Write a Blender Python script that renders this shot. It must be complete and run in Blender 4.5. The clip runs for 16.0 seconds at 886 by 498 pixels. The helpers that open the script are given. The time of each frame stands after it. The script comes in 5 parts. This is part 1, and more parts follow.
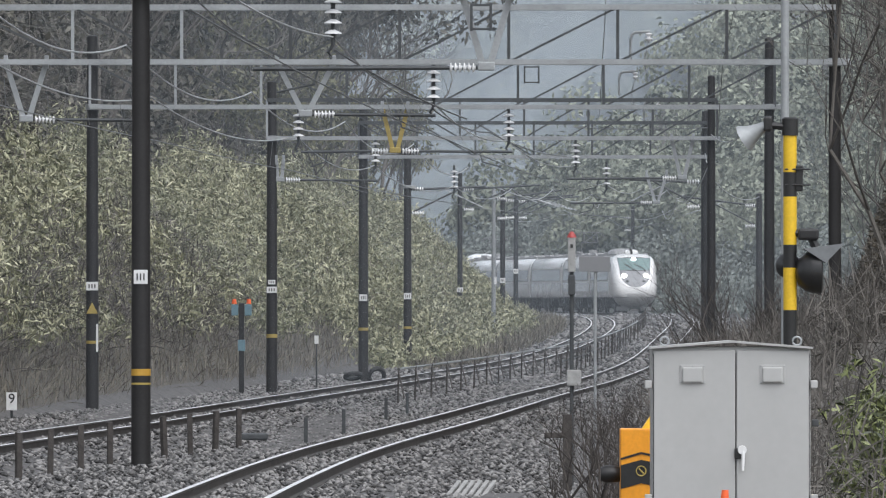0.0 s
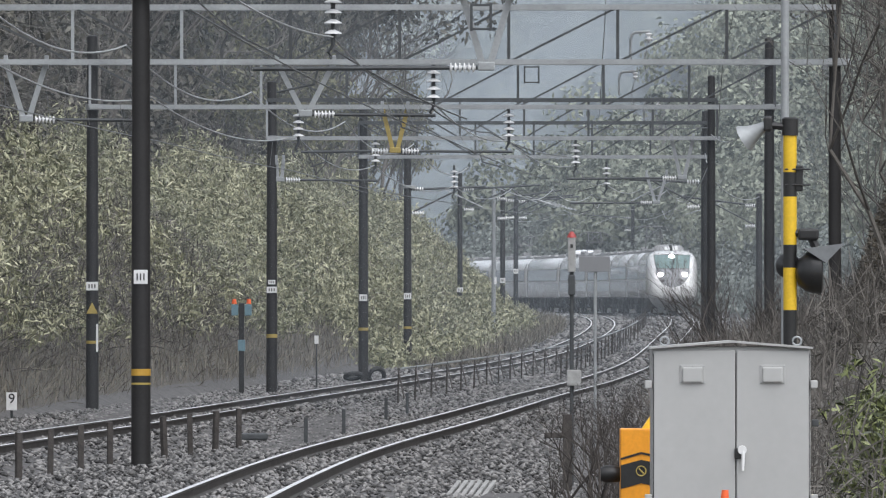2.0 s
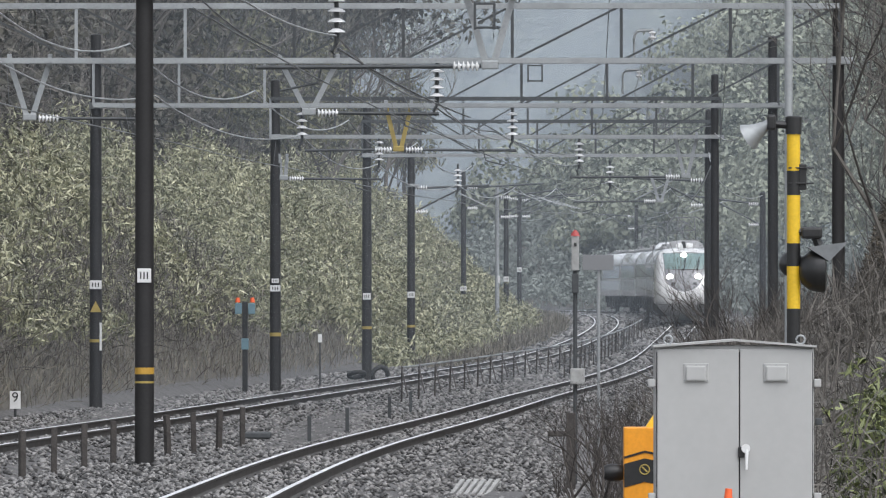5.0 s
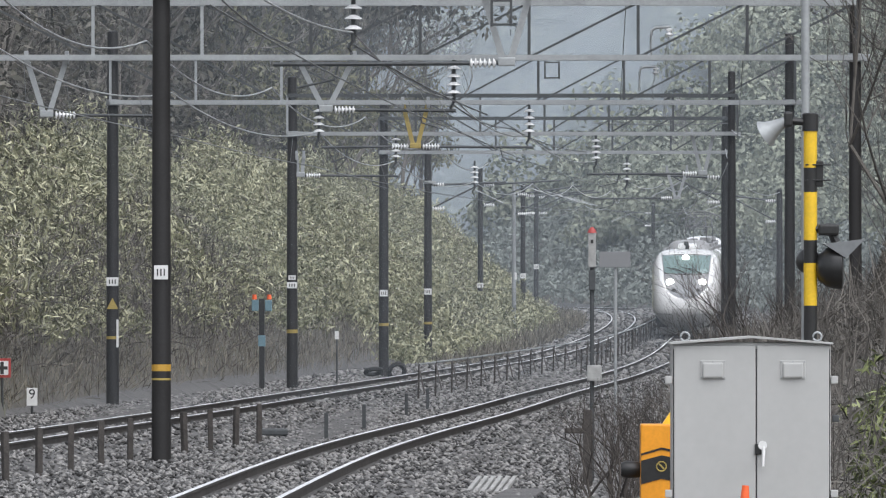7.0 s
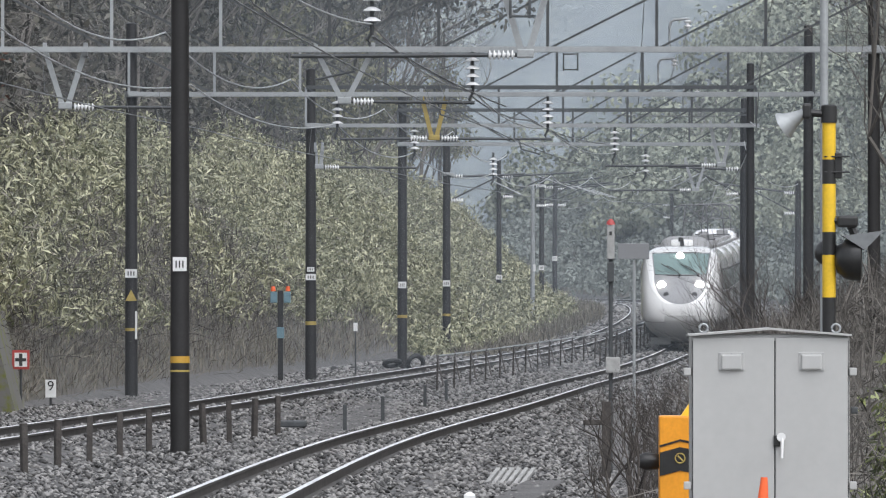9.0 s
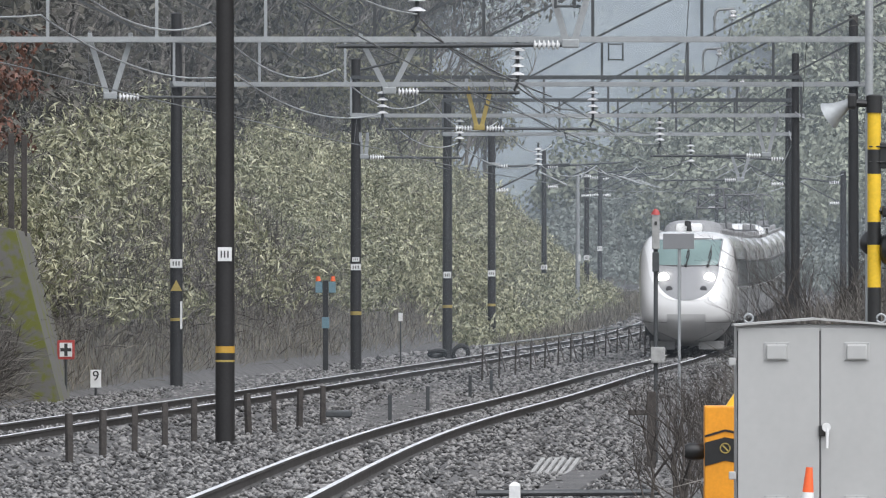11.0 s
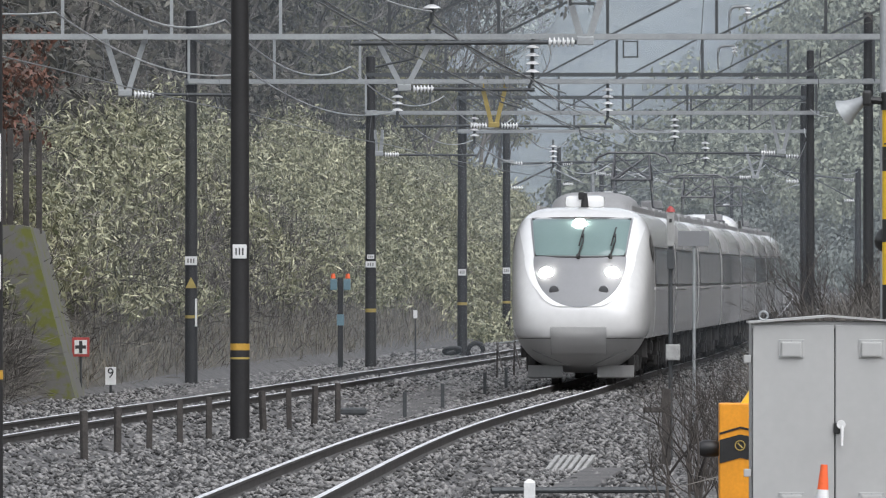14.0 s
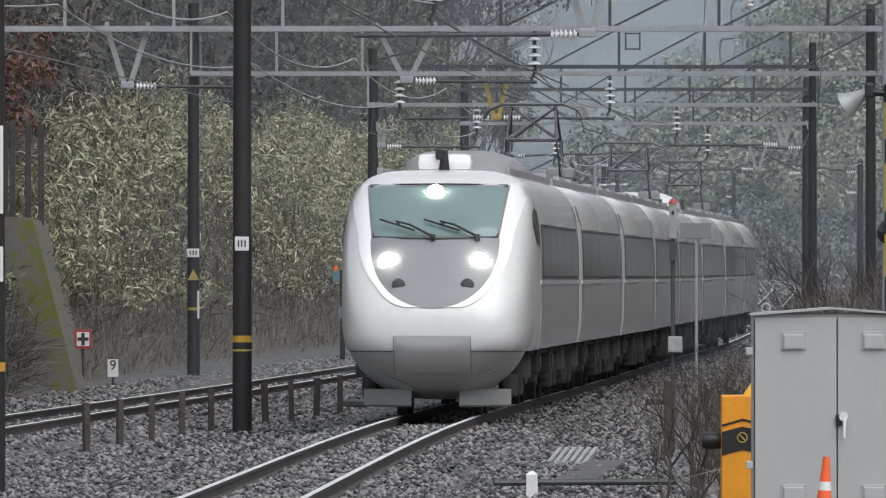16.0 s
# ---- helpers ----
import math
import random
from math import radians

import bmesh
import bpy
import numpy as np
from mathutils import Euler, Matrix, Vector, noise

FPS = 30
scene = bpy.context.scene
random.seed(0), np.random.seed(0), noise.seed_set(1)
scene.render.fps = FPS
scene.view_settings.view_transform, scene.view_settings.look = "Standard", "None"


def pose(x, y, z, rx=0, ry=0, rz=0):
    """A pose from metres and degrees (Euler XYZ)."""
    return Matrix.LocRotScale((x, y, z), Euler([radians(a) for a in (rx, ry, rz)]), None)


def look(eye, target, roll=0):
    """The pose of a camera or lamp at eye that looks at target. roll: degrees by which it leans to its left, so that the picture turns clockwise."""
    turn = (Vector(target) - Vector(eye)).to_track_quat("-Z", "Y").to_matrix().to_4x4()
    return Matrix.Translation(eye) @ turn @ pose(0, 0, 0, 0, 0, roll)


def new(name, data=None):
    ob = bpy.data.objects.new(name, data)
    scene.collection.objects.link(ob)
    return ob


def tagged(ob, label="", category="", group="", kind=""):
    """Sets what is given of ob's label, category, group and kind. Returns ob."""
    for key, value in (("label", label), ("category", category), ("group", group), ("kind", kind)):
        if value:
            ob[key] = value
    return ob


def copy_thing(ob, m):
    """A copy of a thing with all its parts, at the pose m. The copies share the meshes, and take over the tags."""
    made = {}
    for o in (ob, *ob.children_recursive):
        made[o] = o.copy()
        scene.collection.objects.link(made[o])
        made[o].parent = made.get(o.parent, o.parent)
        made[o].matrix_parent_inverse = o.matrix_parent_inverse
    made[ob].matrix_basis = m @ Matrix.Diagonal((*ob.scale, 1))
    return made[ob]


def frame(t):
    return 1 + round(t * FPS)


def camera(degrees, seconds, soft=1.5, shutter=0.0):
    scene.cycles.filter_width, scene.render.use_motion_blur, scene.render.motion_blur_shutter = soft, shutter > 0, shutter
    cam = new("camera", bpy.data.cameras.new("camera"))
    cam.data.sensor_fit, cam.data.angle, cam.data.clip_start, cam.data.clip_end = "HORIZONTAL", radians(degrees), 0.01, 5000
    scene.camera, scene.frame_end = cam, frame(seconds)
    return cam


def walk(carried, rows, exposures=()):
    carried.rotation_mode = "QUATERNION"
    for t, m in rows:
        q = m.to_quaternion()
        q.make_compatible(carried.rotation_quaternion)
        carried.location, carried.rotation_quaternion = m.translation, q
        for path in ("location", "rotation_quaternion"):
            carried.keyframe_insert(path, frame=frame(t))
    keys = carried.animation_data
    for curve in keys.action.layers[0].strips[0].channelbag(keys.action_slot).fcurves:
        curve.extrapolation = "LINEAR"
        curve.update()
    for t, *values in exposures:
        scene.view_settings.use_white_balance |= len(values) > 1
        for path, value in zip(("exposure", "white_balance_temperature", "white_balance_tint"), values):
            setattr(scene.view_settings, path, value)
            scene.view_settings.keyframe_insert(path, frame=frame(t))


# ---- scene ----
F_DEG = 4.7264
cam = camera(F_DEG, 16.0, soft=1.2)
EYE = (0.0, 0.0, 2.0)
FOCAL = 19000.0


def cam_pose(left, down):
    """Left turn and downward tilt of the tripod head, in 1/19000 rad from the opening pose."""
    yaw = left / FOCAL
    pitch = (112.0 + down) / FOCAL
    return pose(*EYE, 90 + math.degrees(pitch), 0, math.degrees(yaw))


PAN = [(0, 0, 0), (0.5, 0, 0), (1, -1, 0), (1.5, 0, 0), (2, 0, 0), (2.5, 0, 0), (3, 0, -1.2), (3.5, 1.5, -1.7), (4, 1.2, -1.8),
       (4.6, 3, -2), (5.5, 13, -3.5), (6.5, 30.5, -6), (7, 36, -8), (7.5, 47, -12), (8, 53.5, -14.5), (8.5, 63, -18), (9, 69, -22.5),
       (9.7, 90, -29), (10.6, 131, -38), (11.5, 164, -41), (12, 168.5, -40), (12.5, 170.5, -40), (13, 170.5, -40), (13.5, 171, -41.5),
       (14, 175, -45), (14.5, 174.5, -52.5), (15, 175, -53.5), (15.5, 176.5, -54), (16, 179, -59)]
walk(cam, [(t, cam_pose(a, b)) for t, a, b in PAN], exposures=[(0, 0.98, 6300, 10), (4, 1.02, 6300, 10), (8, 1.11, 6300, 10), (12.5, 1.14, 6300, 10), (14.5, 0.94, 6330, 10), (16, 0.72, 6370, 10)])

# ---- sky and sun: a wet overcast day ----
world = bpy.data.worlds.new("overcast_sky")
scene.world = world
world.use_nodes = True
wn, wl = world.node_tree.nodes, world.node_tree.links
sky = wn.new("ShaderNodeTexSky")
sky.sky_type, sky.sun_disc = "NISHITA", False
sky.sun_elevation, sky.sun_rotation = radians(57), radians(145)
sky.air_density, sky.dust_density, sky.ozone_density = 1.0, 2.0, 1.0
hue = wn.new("ShaderNodeHueSaturation")
hue.inputs["Saturation"].default_value = 0.22
wl.new(sky.outputs[0], hue.inputs["Color"])
wl.new(hue.outputs[0], wn["Background"].inputs["Color"])
wn["Background"].inputs["Strength"].default_value = 0.10
sun = new("sun", bpy.data.lights.new("sun", "SUN"))
sun.data.energy, sun.data.angle, sun.data.color = 1.12, radians(70), (1.0, 0.98, 0.985)
SUN_DIR = Vector((math.sin(radians(145)) * math.cos(radians(57)), math.cos(radians(145)) * math.cos(radians(57)), math.sin(radians(57))))
sun.matrix_world = look(SUN_DIR * 100, (0, 0, 0))


# ---- materials ----
def material(name, color, rough=0.6, metal=0.0, vary=0.25, scale=3.0, fine=40.0, bump=0.0, island=0.0, second=None, objrand=0.0, emit=0.0, coat=0.0, spec=0.5, lo=0.3, hi=0.7):
    """Base colour with stains at a coarse and grain at a fine scale, both in metres of the world."""
    m = bpy.data.materials.new(name)
    m.use_nodes = True
    n, l = m.node_tree.nodes, m.node_tree.links
    b = n["Principled BSDF"]
    b.inputs["Roughness"].default_value, b.inputs["Metallic"].default_value = rough, metal
    b.inputs["Specular IOR Level"].default_value = spec
    b.inputs["Coat Weight"].default_value = coat
    geo = n.new("ShaderNodeNewGeometry")
    tc = n.new("ShaderNodeTexCoord")
    where = tc.outputs["Object"]

    def grain(s, detail):
        t = n.new("ShaderNodeTexNoise")
        t.inputs["Scale"].default_value, t.inputs["Detail"].default_value = s, detail
        l.new(where, t.inputs["Vector"])
        return t.outputs["Fac"]

    def math_node(op, a, c):
        q = n.new("ShaderNodeMath")
        q.operation = op
        for i, v in enumerate((a, c)):
            if isinstance(v, (int, float)):
                q.inputs[i].default_value = v
            else:
                l.new(v, q.inputs[i])
        return q.outputs[0]

    coarse, small = grain(scale, 5), grain(fine, 3)
    fac = math_node("ADD", math_node("MULTIPLY", coarse, 0.6), math_node("MULTIPLY", small, 0.4))
    if island:
        fac = math_node("ADD", math_node("MULTIPLY", fac, 1 - island), math_node("MULTIPLY", geo.outputs["Random Per Island"], island))
    if objrand:
        oi = n.new("ShaderNodeObjectInfo")
        fac = math_node("ADD", math_node("MULTIPLY", fac, 1 - objrand), math_node("MULTIPLY", oi.outputs["Random"], objrand))
    ramp = n.new("ShaderNodeValToRGB")
    dark = second or tuple(c * (1 - vary) for c in color)
    light = color if second else tuple(min(1, c * (1 + vary)) for c in color)
    ramp.color_ramp.elements[0].position, ramp.color_ramp.elements[1].position = lo, hi
    ramp.color_ramp.elements[0].color, ramp.color_ramp.elements[1].color = (*dark, 1), (*light, 1)
    l.new(fac, ramp.inputs[0])
    l.new(ramp.outputs[0], b.inputs["Base Color"])
    if bump:
        bp = n.new("ShaderNodeBump")
        bp.inputs["Strength"].default_value, bp.inputs["Distance"].default_value = bump, 0.02
        l.new(small, bp.inputs["Height"])
        l.new(bp.outputs[0], b.inputs["Normal"])
    if emit:
        b.inputs["Emission Color"].default_value, b.inputs["Emission Strength"].default_value = (*color, 1), emit
    return m


M = {}


def add(key, *a, **k):
    M[key] = material(key, *a, **k)


add("ballast", (0.09, 0.087, 0.085), 0.8, vary=0.6, scale=2.0, fine=18, bump=0.8)
add("stone", (0.25, 0.243, 0.234), 0.5, second=(0.035, 0.034, 0.033), scale=1.0, fine=20, island=0.7, bump=0.3)
add("soil", (0.085, 0.078, 0.066), 0.9, vary=0.5, scale=0.7, fine=9, bump=0.8)
add("rail_side", (0.062, 0.057, 0.053), 0.7, metal=0.3, vary=0.4, scale=2, fine=30)
add("rail_head", (0.68, 0.68, 0.69), 0.42, metal=0.35, vary=0.25, scale=1, fine=40)
add("sleeper", (0.3, 0.29, 0.28), 0.85, vary=0.3, scale=3, fine=40, objrand=0.4)
add("pole", (0.022, 0.021, 0.021), 0.55, vary=0.35, scale=1.2, fine=25, spec=0.4)
add("galvanised", (0.33, 0.345, 0.35), 0.5, metal=0.35, vary=0.22, scale=1.5, fine=25)
add("dark_steel", (0.07, 0.075, 0.078), 0.55, metal=0.4, vary=0.3, scale=2, fine=25)
add("wire", (0.16, 0.165, 0.165), 0.5, metal=0.5, vary=0.2)
add("pale_wire", (0.42, 0.43, 0.43), 0.4, metal=0.4, vary=0.2)
add("insulator", (0.78, 0.78, 0.78), 0.2, vary=0.08, coat=0.4)
add("white_plate", (0.7, 0.7, 0.69), 0.5, vary=0.12, scale=4, fine=40)
add("ink", (0.03, 0.03, 0.03), 0.6, vary=0.2)
add("yellow", (0.72, 0.46, 0.02), 0.45, vary=0.15, scale=5, fine=40)
add("dull_yellow", (0.36, 0.27, 0.07), 0.6, vary=0.25, scale=5, fine=40)
add("band_orange", (0.5, 0.29, 0.04), 0.55, vary=0.25, scale=6)
add("black_paint", (0.018, 0.018, 0.018), 0.4, vary=0.3, scale=5)
add("orange", (0.75, 0.3, 0.015), 0.45, vary=0.15, scale=4)
add("safety_orange", (0.85, 0.13, 0.03), 0.5, vary=0.15, scale=4)
add("red", (0.36, 0.05, 0.045), 0.5, vary=0.2, scale=5)
add("teal", (0.13, 0.22, 0.26), 0.5, vary=0.2, scale=5)
add("cabinet", (0.41, 0.41, 0.4), 0.42, vary=0.06, scale=1.3, fine=14)
add("rust", (0.055, 0.049, 0.045), 0.85, vary=0.5, scale=4, fine=30, bump=0.4)
add("concrete", (0.3, 0.3, 0.29), 0.85, vary=0.35, scale=1.5, fine=15, bump=0.4)
add("moss_wall", (0.14, 0.135, 0.125), 0.9, second=(0.13, 0.14, 0.03), scale=0.45, fine=5, bump=0.4, lo=0.42, hi=0.5)
add("rubber", (0.02, 0.02, 0.02), 0.7)
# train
# whiter than the body: the bevelled frame's gleam is put into the paint
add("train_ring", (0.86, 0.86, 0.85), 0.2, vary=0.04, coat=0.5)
# body white greyed, so the colour carries the lower front's shading
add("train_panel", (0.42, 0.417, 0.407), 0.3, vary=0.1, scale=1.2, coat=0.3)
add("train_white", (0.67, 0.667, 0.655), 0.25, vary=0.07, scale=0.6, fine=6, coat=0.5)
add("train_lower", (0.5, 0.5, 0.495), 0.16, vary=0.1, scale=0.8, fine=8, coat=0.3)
add("train_mask", (0.2, 0.204, 0.212), 0.3, vary=0.06, coat=0.3)
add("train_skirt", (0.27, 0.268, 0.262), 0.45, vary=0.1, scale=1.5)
# base lifted to a grey green that stands in for reflected sky
add("windscreen", (0.17, 0.245, 0.235), 0.06, vary=0.1, scale=1, coat=0.5)
# side glass: part of its reflection is put into the lightened base
add("train_glass", (0.085, 0.085, 0.085), 0.06, vary=0.45, scale=0.9, fine=3, coat=0.4)
add("pillar", (0.075, 0.075, 0.078), 0.3, vary=0.2)
add("underframe", (0.045, 0.043, 0.042), 0.7, vary=0.45, scale=2.0, fine=15)
add("roof_grey", (0.27, 0.27, 0.27), 0.55, vary=0.2, scale=1.5)
add("panto", (0.12, 0.12, 0.125), 0.5, metal=0.4)
add("headlamp", (1.0, 0.93, 0.82), 0.2, vary=0.0, emit=22.0)
# plants
# bamboo tones vary at random; the palest also stand in for wet glints
add("bamboo_leaf", (0.46, 0.45, 0.29), 0.4, second=(0.08, 0.09, 0.042), island=0.3, scale=0.45, fine=1.6, lo=0.33, hi=0.66)
add("dry_grass", (0.23, 0.212, 0.17), 0.8, second=(0.065, 0.057, 0.045), island=0.6, scale=0.4, fine=2)
add("dark_leaf", (0.115, 0.107, 0.082), 0.6, second=(0.028, 0.029, 0.022), island=0.6, scale=0.2, fine=1)
add("bright_leaf", (0.26, 0.29, 0.12), 0.4, second=(0.03, 0.04, 0.015), island=0.6, scale=0.8, fine=3)
add("red_leaf", (0.17, 0.075, 0.05), 0.6, second=(0.07, 0.04, 0.03), island=0.6, scale=0.8, fine=3)
add("brown_leaf", (0.095, 0.08, 0.056), 0.7, second=(0.035, 0.03, 0.024), island=0.6, scale=0.3, fine=2)
add("olive_leaf", (0.16, 0.155, 0.08), 0.6, second=(0.07, 0.07, 0.045), island=0.6, scale=0.3, fine=2)
add("bark", (0.085, 0.075, 0.065), 0.9, vary=0.4, scale=2, fine=20, bump=0.5)
add("twig", (0.1, 0.092, 0.082), 0.9, vary=0.5, island=0.6)
add("dark_twig", (0.05, 0.043, 0.038), 0.9, vary=0.5, island=0.6)
# distant leaves: haze is put into the base colour as paler tones
add("far_leaf_hazed", (0.4, 0.42, 0.32), 0.9, second=(0.07, 0.085, 0.075), island=0.15, scale=0.09, fine=0.5, spec=0.1)
add("far_dark_hazed", (0.2, 0.22, 0.2), 0.9, vary=0.3, scale=0.05, fine=0.3, spec=0.1)


def mist_material(share):
    """Fine drops that scatter a share of the light and let the rest pass."""
    m = bpy.data.materials.new("mist")
    m.use_nodes = True
    nn, ll = m.node_tree.nodes, m.node_tree.links
    nn.remove(nn["Principled BSDF"])
    clear, drops, blend = nn.new("ShaderNodeBsdfTransparent"), nn.new("ShaderNodeBsdfDiffuse"), nn.new("ShaderNodeMixShader")
    drops.inputs["Color"].default_value = (0.74, 0.84, 0.94, 1)
    tc, patch, span = nn.new("ShaderNodeTexCoord"), nn.new("ShaderNodeTexNoise"), nn.new("ShaderNodeMapRange")
    patch.inputs["Scale"].default_value, patch.inputs["Detail"].default_value = 0.06, 2.0
    span.inputs["To Min"].default_value, span.inputs["To Max"].default_value = share * 0.5, share * 1.5
    ll.new(tc.outputs["Object"], patch.inputs["Vector"])
    ll.new(patch.outputs["Fac"], span.inputs["Value"])
    ll.new(span.outputs[0], blend.inputs[0])
    ll.new(clear.outputs[0], blend.inputs[1])
    ll.new(drops.outputs[0], blend.inputs[2])
    ll.new(blend.outputs[0], nn["Material Output"].inputs["Surface"])
    return m


# ---- geometry helpers ----
class Geo:
    """Collects vertices and faces of one mesh."""

    def __init__(self):
        self.v, self.f, self.mi = [], [], []

    def put(self, verts, faces, mi=0):
        k = len(self.v)
        self.v += [tuple(p) for p in verts]
        self.f += [tuple(i + k for i in f) for f in faces]
        self.mi += [mi] * len(faces)
        return self

    def box(self, c, s, ch=0.0, mi=0, m=None):
        """Box with centre c and size s, its edges chamfered by ch."""
        h = [a / 2 for a in s]
        ch = min(ch, min(h) * 0.9)
        if ch <= 0:
            vs = [(sx * h[0], sy * h[1], sz * h[2]) for sx in (-1, 1) for sy in (-1, 1) for sz in (-1, 1)]
            fs = [(0, 1, 3, 2), (4, 6, 7, 5), (0, 4, 5, 1), (2, 3, 7, 6), (0, 2, 6, 4), (1, 5, 7, 3)]
        else:
            bm = bmesh.new()
            bmesh.ops.create_cube(bm, size=1.0)
            bmesh.ops.scale(bm, vec=s, verts=bm.verts)
            bmesh.ops.bevel(bm, geom=bm.edges[:], offset=ch, segments=2, profile=0.6, affect="EDGES")
            bm.verts.index_update()
            vs = [tuple(v.co) for v in bm.verts]
            fs = [tuple(v.index for v in f.verts) for f in bm.faces]
            bm.free()
        vs = [Vector(p) for p in vs]
        vs = [(m @ p if m else p) + Vector(c) for p in vs]
        return self.put(vs, fs, mi)

    def tube(self, pts, r, n=8, mi=0, caps=True):
        """Round bar along the points; r is one radius or one for each point."""
        pts = [Vector(p) for p in pts]
        rs = r if isinstance(r, (list, tuple)) else [r] * len(pts)
        rings = []
        for i, p in enumerate(pts):
            d = (pts[min(i + 1, len(pts) - 1)] - pts[max(i - 1, 0)]).normalized()
            a = d.cross(Vector((0, 0, 1)))
            if a.length < 1e-3:
                a = d.cross(Vector((0, 1, 0)))
            a.normalize()
            b = a.cross(d)
            rings.append([p + rs[i] * (math.cos(2 * math.pi * j / n) * a + math.sin(2 * math.pi * j / n) * b) for j in range(n)])
        return self.loft(rings, mi, caps)

    def loft(self, rings, mi=0, caps=True):
        n = len(rings[0])
        vs = [p for ring in rings for p in ring]
        fs = [(i * n + j, i * n + (j + 1) % n, (i + 1) * n + (j + 1) % n, (i + 1) * n + j) for i in range(len(rings) - 1) for j in range(n)]
        if caps:
            fs += [tuple(range(n))[::-1], tuple((len(rings) - 1) * n + j for j in range(n))]
        return self.put(vs, fs, mi)

    def lathe(self, c, profile, n=16, axis="z", mi=0):
        """Turned body: profile rows of (radius, height)."""
        rings = []
        for r, h in profile:
            ring = []
            for j in range(n):
                a = 2 * math.pi * j / n
                p = (r * math.cos(a), r * math.sin(a), h)
                if axis == "y":
                    p = (r * math.cos(a), -h, r * math.sin(a))
                if axis == "x":
                    p = (h, r * math.cos(a), r * math.sin(a))
                ring.append(Vector(p) + Vector(c))
            rings.append(ring)
        return self.loft(rings, mi)


def mesh_of(name, geo, mats, smooth=False):
    me = bpy.data.meshes.new(name)
    me.from_pydata(geo.v, [], geo.f)
    for m in mats if isinstance(mats, (list, tuple)) else [mats]:
        me.materials.append(M[m])
    me.polygons.foreach_set("material_index", geo.mi)
    if smooth:
        me.polygons.foreach_set("use_smooth", [True] * len(me.polygons))
        me.set_sharp_from_angle(angle=radians(38))
    me.update()
    return me


def part(name, geo, mats, parent=None, label="", smooth=False, at=None):
    """One mesh object under a thing or under a part."""
    data = geo if isinstance(geo, bpy.types.Mesh) else mesh_of(name, geo, mats, smooth)
    ob = new(name, data)
    ob.parent = parent
    if at is not None:
        ob.matrix_basis = at
    return tagged(ob, label)


def thing(name, label, category, at=None, group="", kind=""):
    ob = new(name)
    ob.empty_display_size = 0.2
    if at is not None:
        ob.matrix_basis = at
    return tagged(ob, label, category, group, kind)


def solid(name, geo, mats, label="", category="", group="", kind="", smooth=False, at=None):
    """A thing that is one mesh."""
    return tagged(part(name, geo, mats, None, "", smooth, at), label, category, group, kind)


def spline(xs, ys):
    """Natural cubic spline through the rows."""
    xs, ys = np.array(xs, float), np.array(ys, float)
    n, h = len(xs), np.diff(xs)
    a, r = np.zeros((n, n)), np.zeros(n)
    a[0, 0] = a[-1, -1] = 1
    for i in range(1, n - 1):
        a[i, i - 1], a[i, i], a[i, i + 1] = h[i - 1], 2 * (h[i - 1] + h[i]), h[i]
        r[i] = 6 * ((ys[i + 1] - ys[i]) / h[i] - (ys[i] - ys[i - 1]) / h[i - 1])
    m = np.linalg.solve(a, r)

    def at(x):
        x = np.asarray(x, float)
        i = np.clip(np.searchsorted(xs, x) - 1, 0, n - 2)
        t, u = x - xs[i], xs[i + 1] - x
        c = np.clip(x, xs[0], xs[-1])
        t, u = c - xs[i], xs[i + 1] - c
        val = (m[i] * u ** 3 + m[i + 1] * t ** 3) / (6 * h[i]) + (ys[i] / h[i] - m[i] * h[i] / 6) * u + (ys[i + 1] / h[i] - m[i + 1] * h[i] / 6) * t
        lo, hi = (ys[1] - ys[0]) / h[0] - h[0] * m[1] / 6, (ys[-1] - ys[-2]) / h[-1] + h[-1] * m[-2] / 6
        return val + np.where(x < xs[0], (x - xs[0]) * lo, 0) + np.where(x > xs[-1], (x - xs[-1]) * hi, 0)
    return at


# ---- plan of the line: y is the distance from the camera, x to the right ----
main_x = spline([60, 115, 158, 205, 253, 296, 331, 393, 460, 552, 605, 655, 718, 780, 870], [-3.4, -2.5, -1.53, 0.3, 2.1, 3.95, 5.3, 7.5, 9.75, 12.3, 12.75, 11.8, 7.3, -0.5, -16])
side_x = spline([60, 120, 169, 203, 243, 302, 347, 400, 460, 550, 610, 670, 720, 780, 870], [-9.5, -8.6, -6.97, -5.5, -3.9, -1.33, 0.7, 3.5, 6.2, 8.1, 7.8, 5.4, 1.6, -5.4, -21])
rise = spline([60, 200, 277, 330, 393, 460, 578, 690, 900], [0, 0, 0.05, 0.12, 0.34, 0.95, 1.75, 2.0, 2.2])


# ---- ground: one sheet with the trackbed, the cutting slope and the far rise ----
def hill(x, y):
    """Height of the ground at x, y (arrays)."""
    z0 = rise(y)
    o = side_x(y) - x
    toe = 5.0
    up = np.clip(o - toe, 0, None)
    bank = 8.2 * (1 - np.exp(-up / 6.5)) + 0.28 * np.clip(up - 9, 0, 70)
    bank = bank * np.clip((y - 120) / 60, 0, 1)
    r = x - main_x(y)
    right = 0.55 * np.clip(r - 5, 0, None) ** 1.05
    right = np.clip(right, 0, 34) * np.clip((y - 85) / 60, 0, 1)
    far = np.clip((y - 900) / 500, 0, 1) ** 1.2 * 75
    dip = -0.32 - 0.06 * np.cos(x * 1.3)
    return z0 + dip + bank + right + far


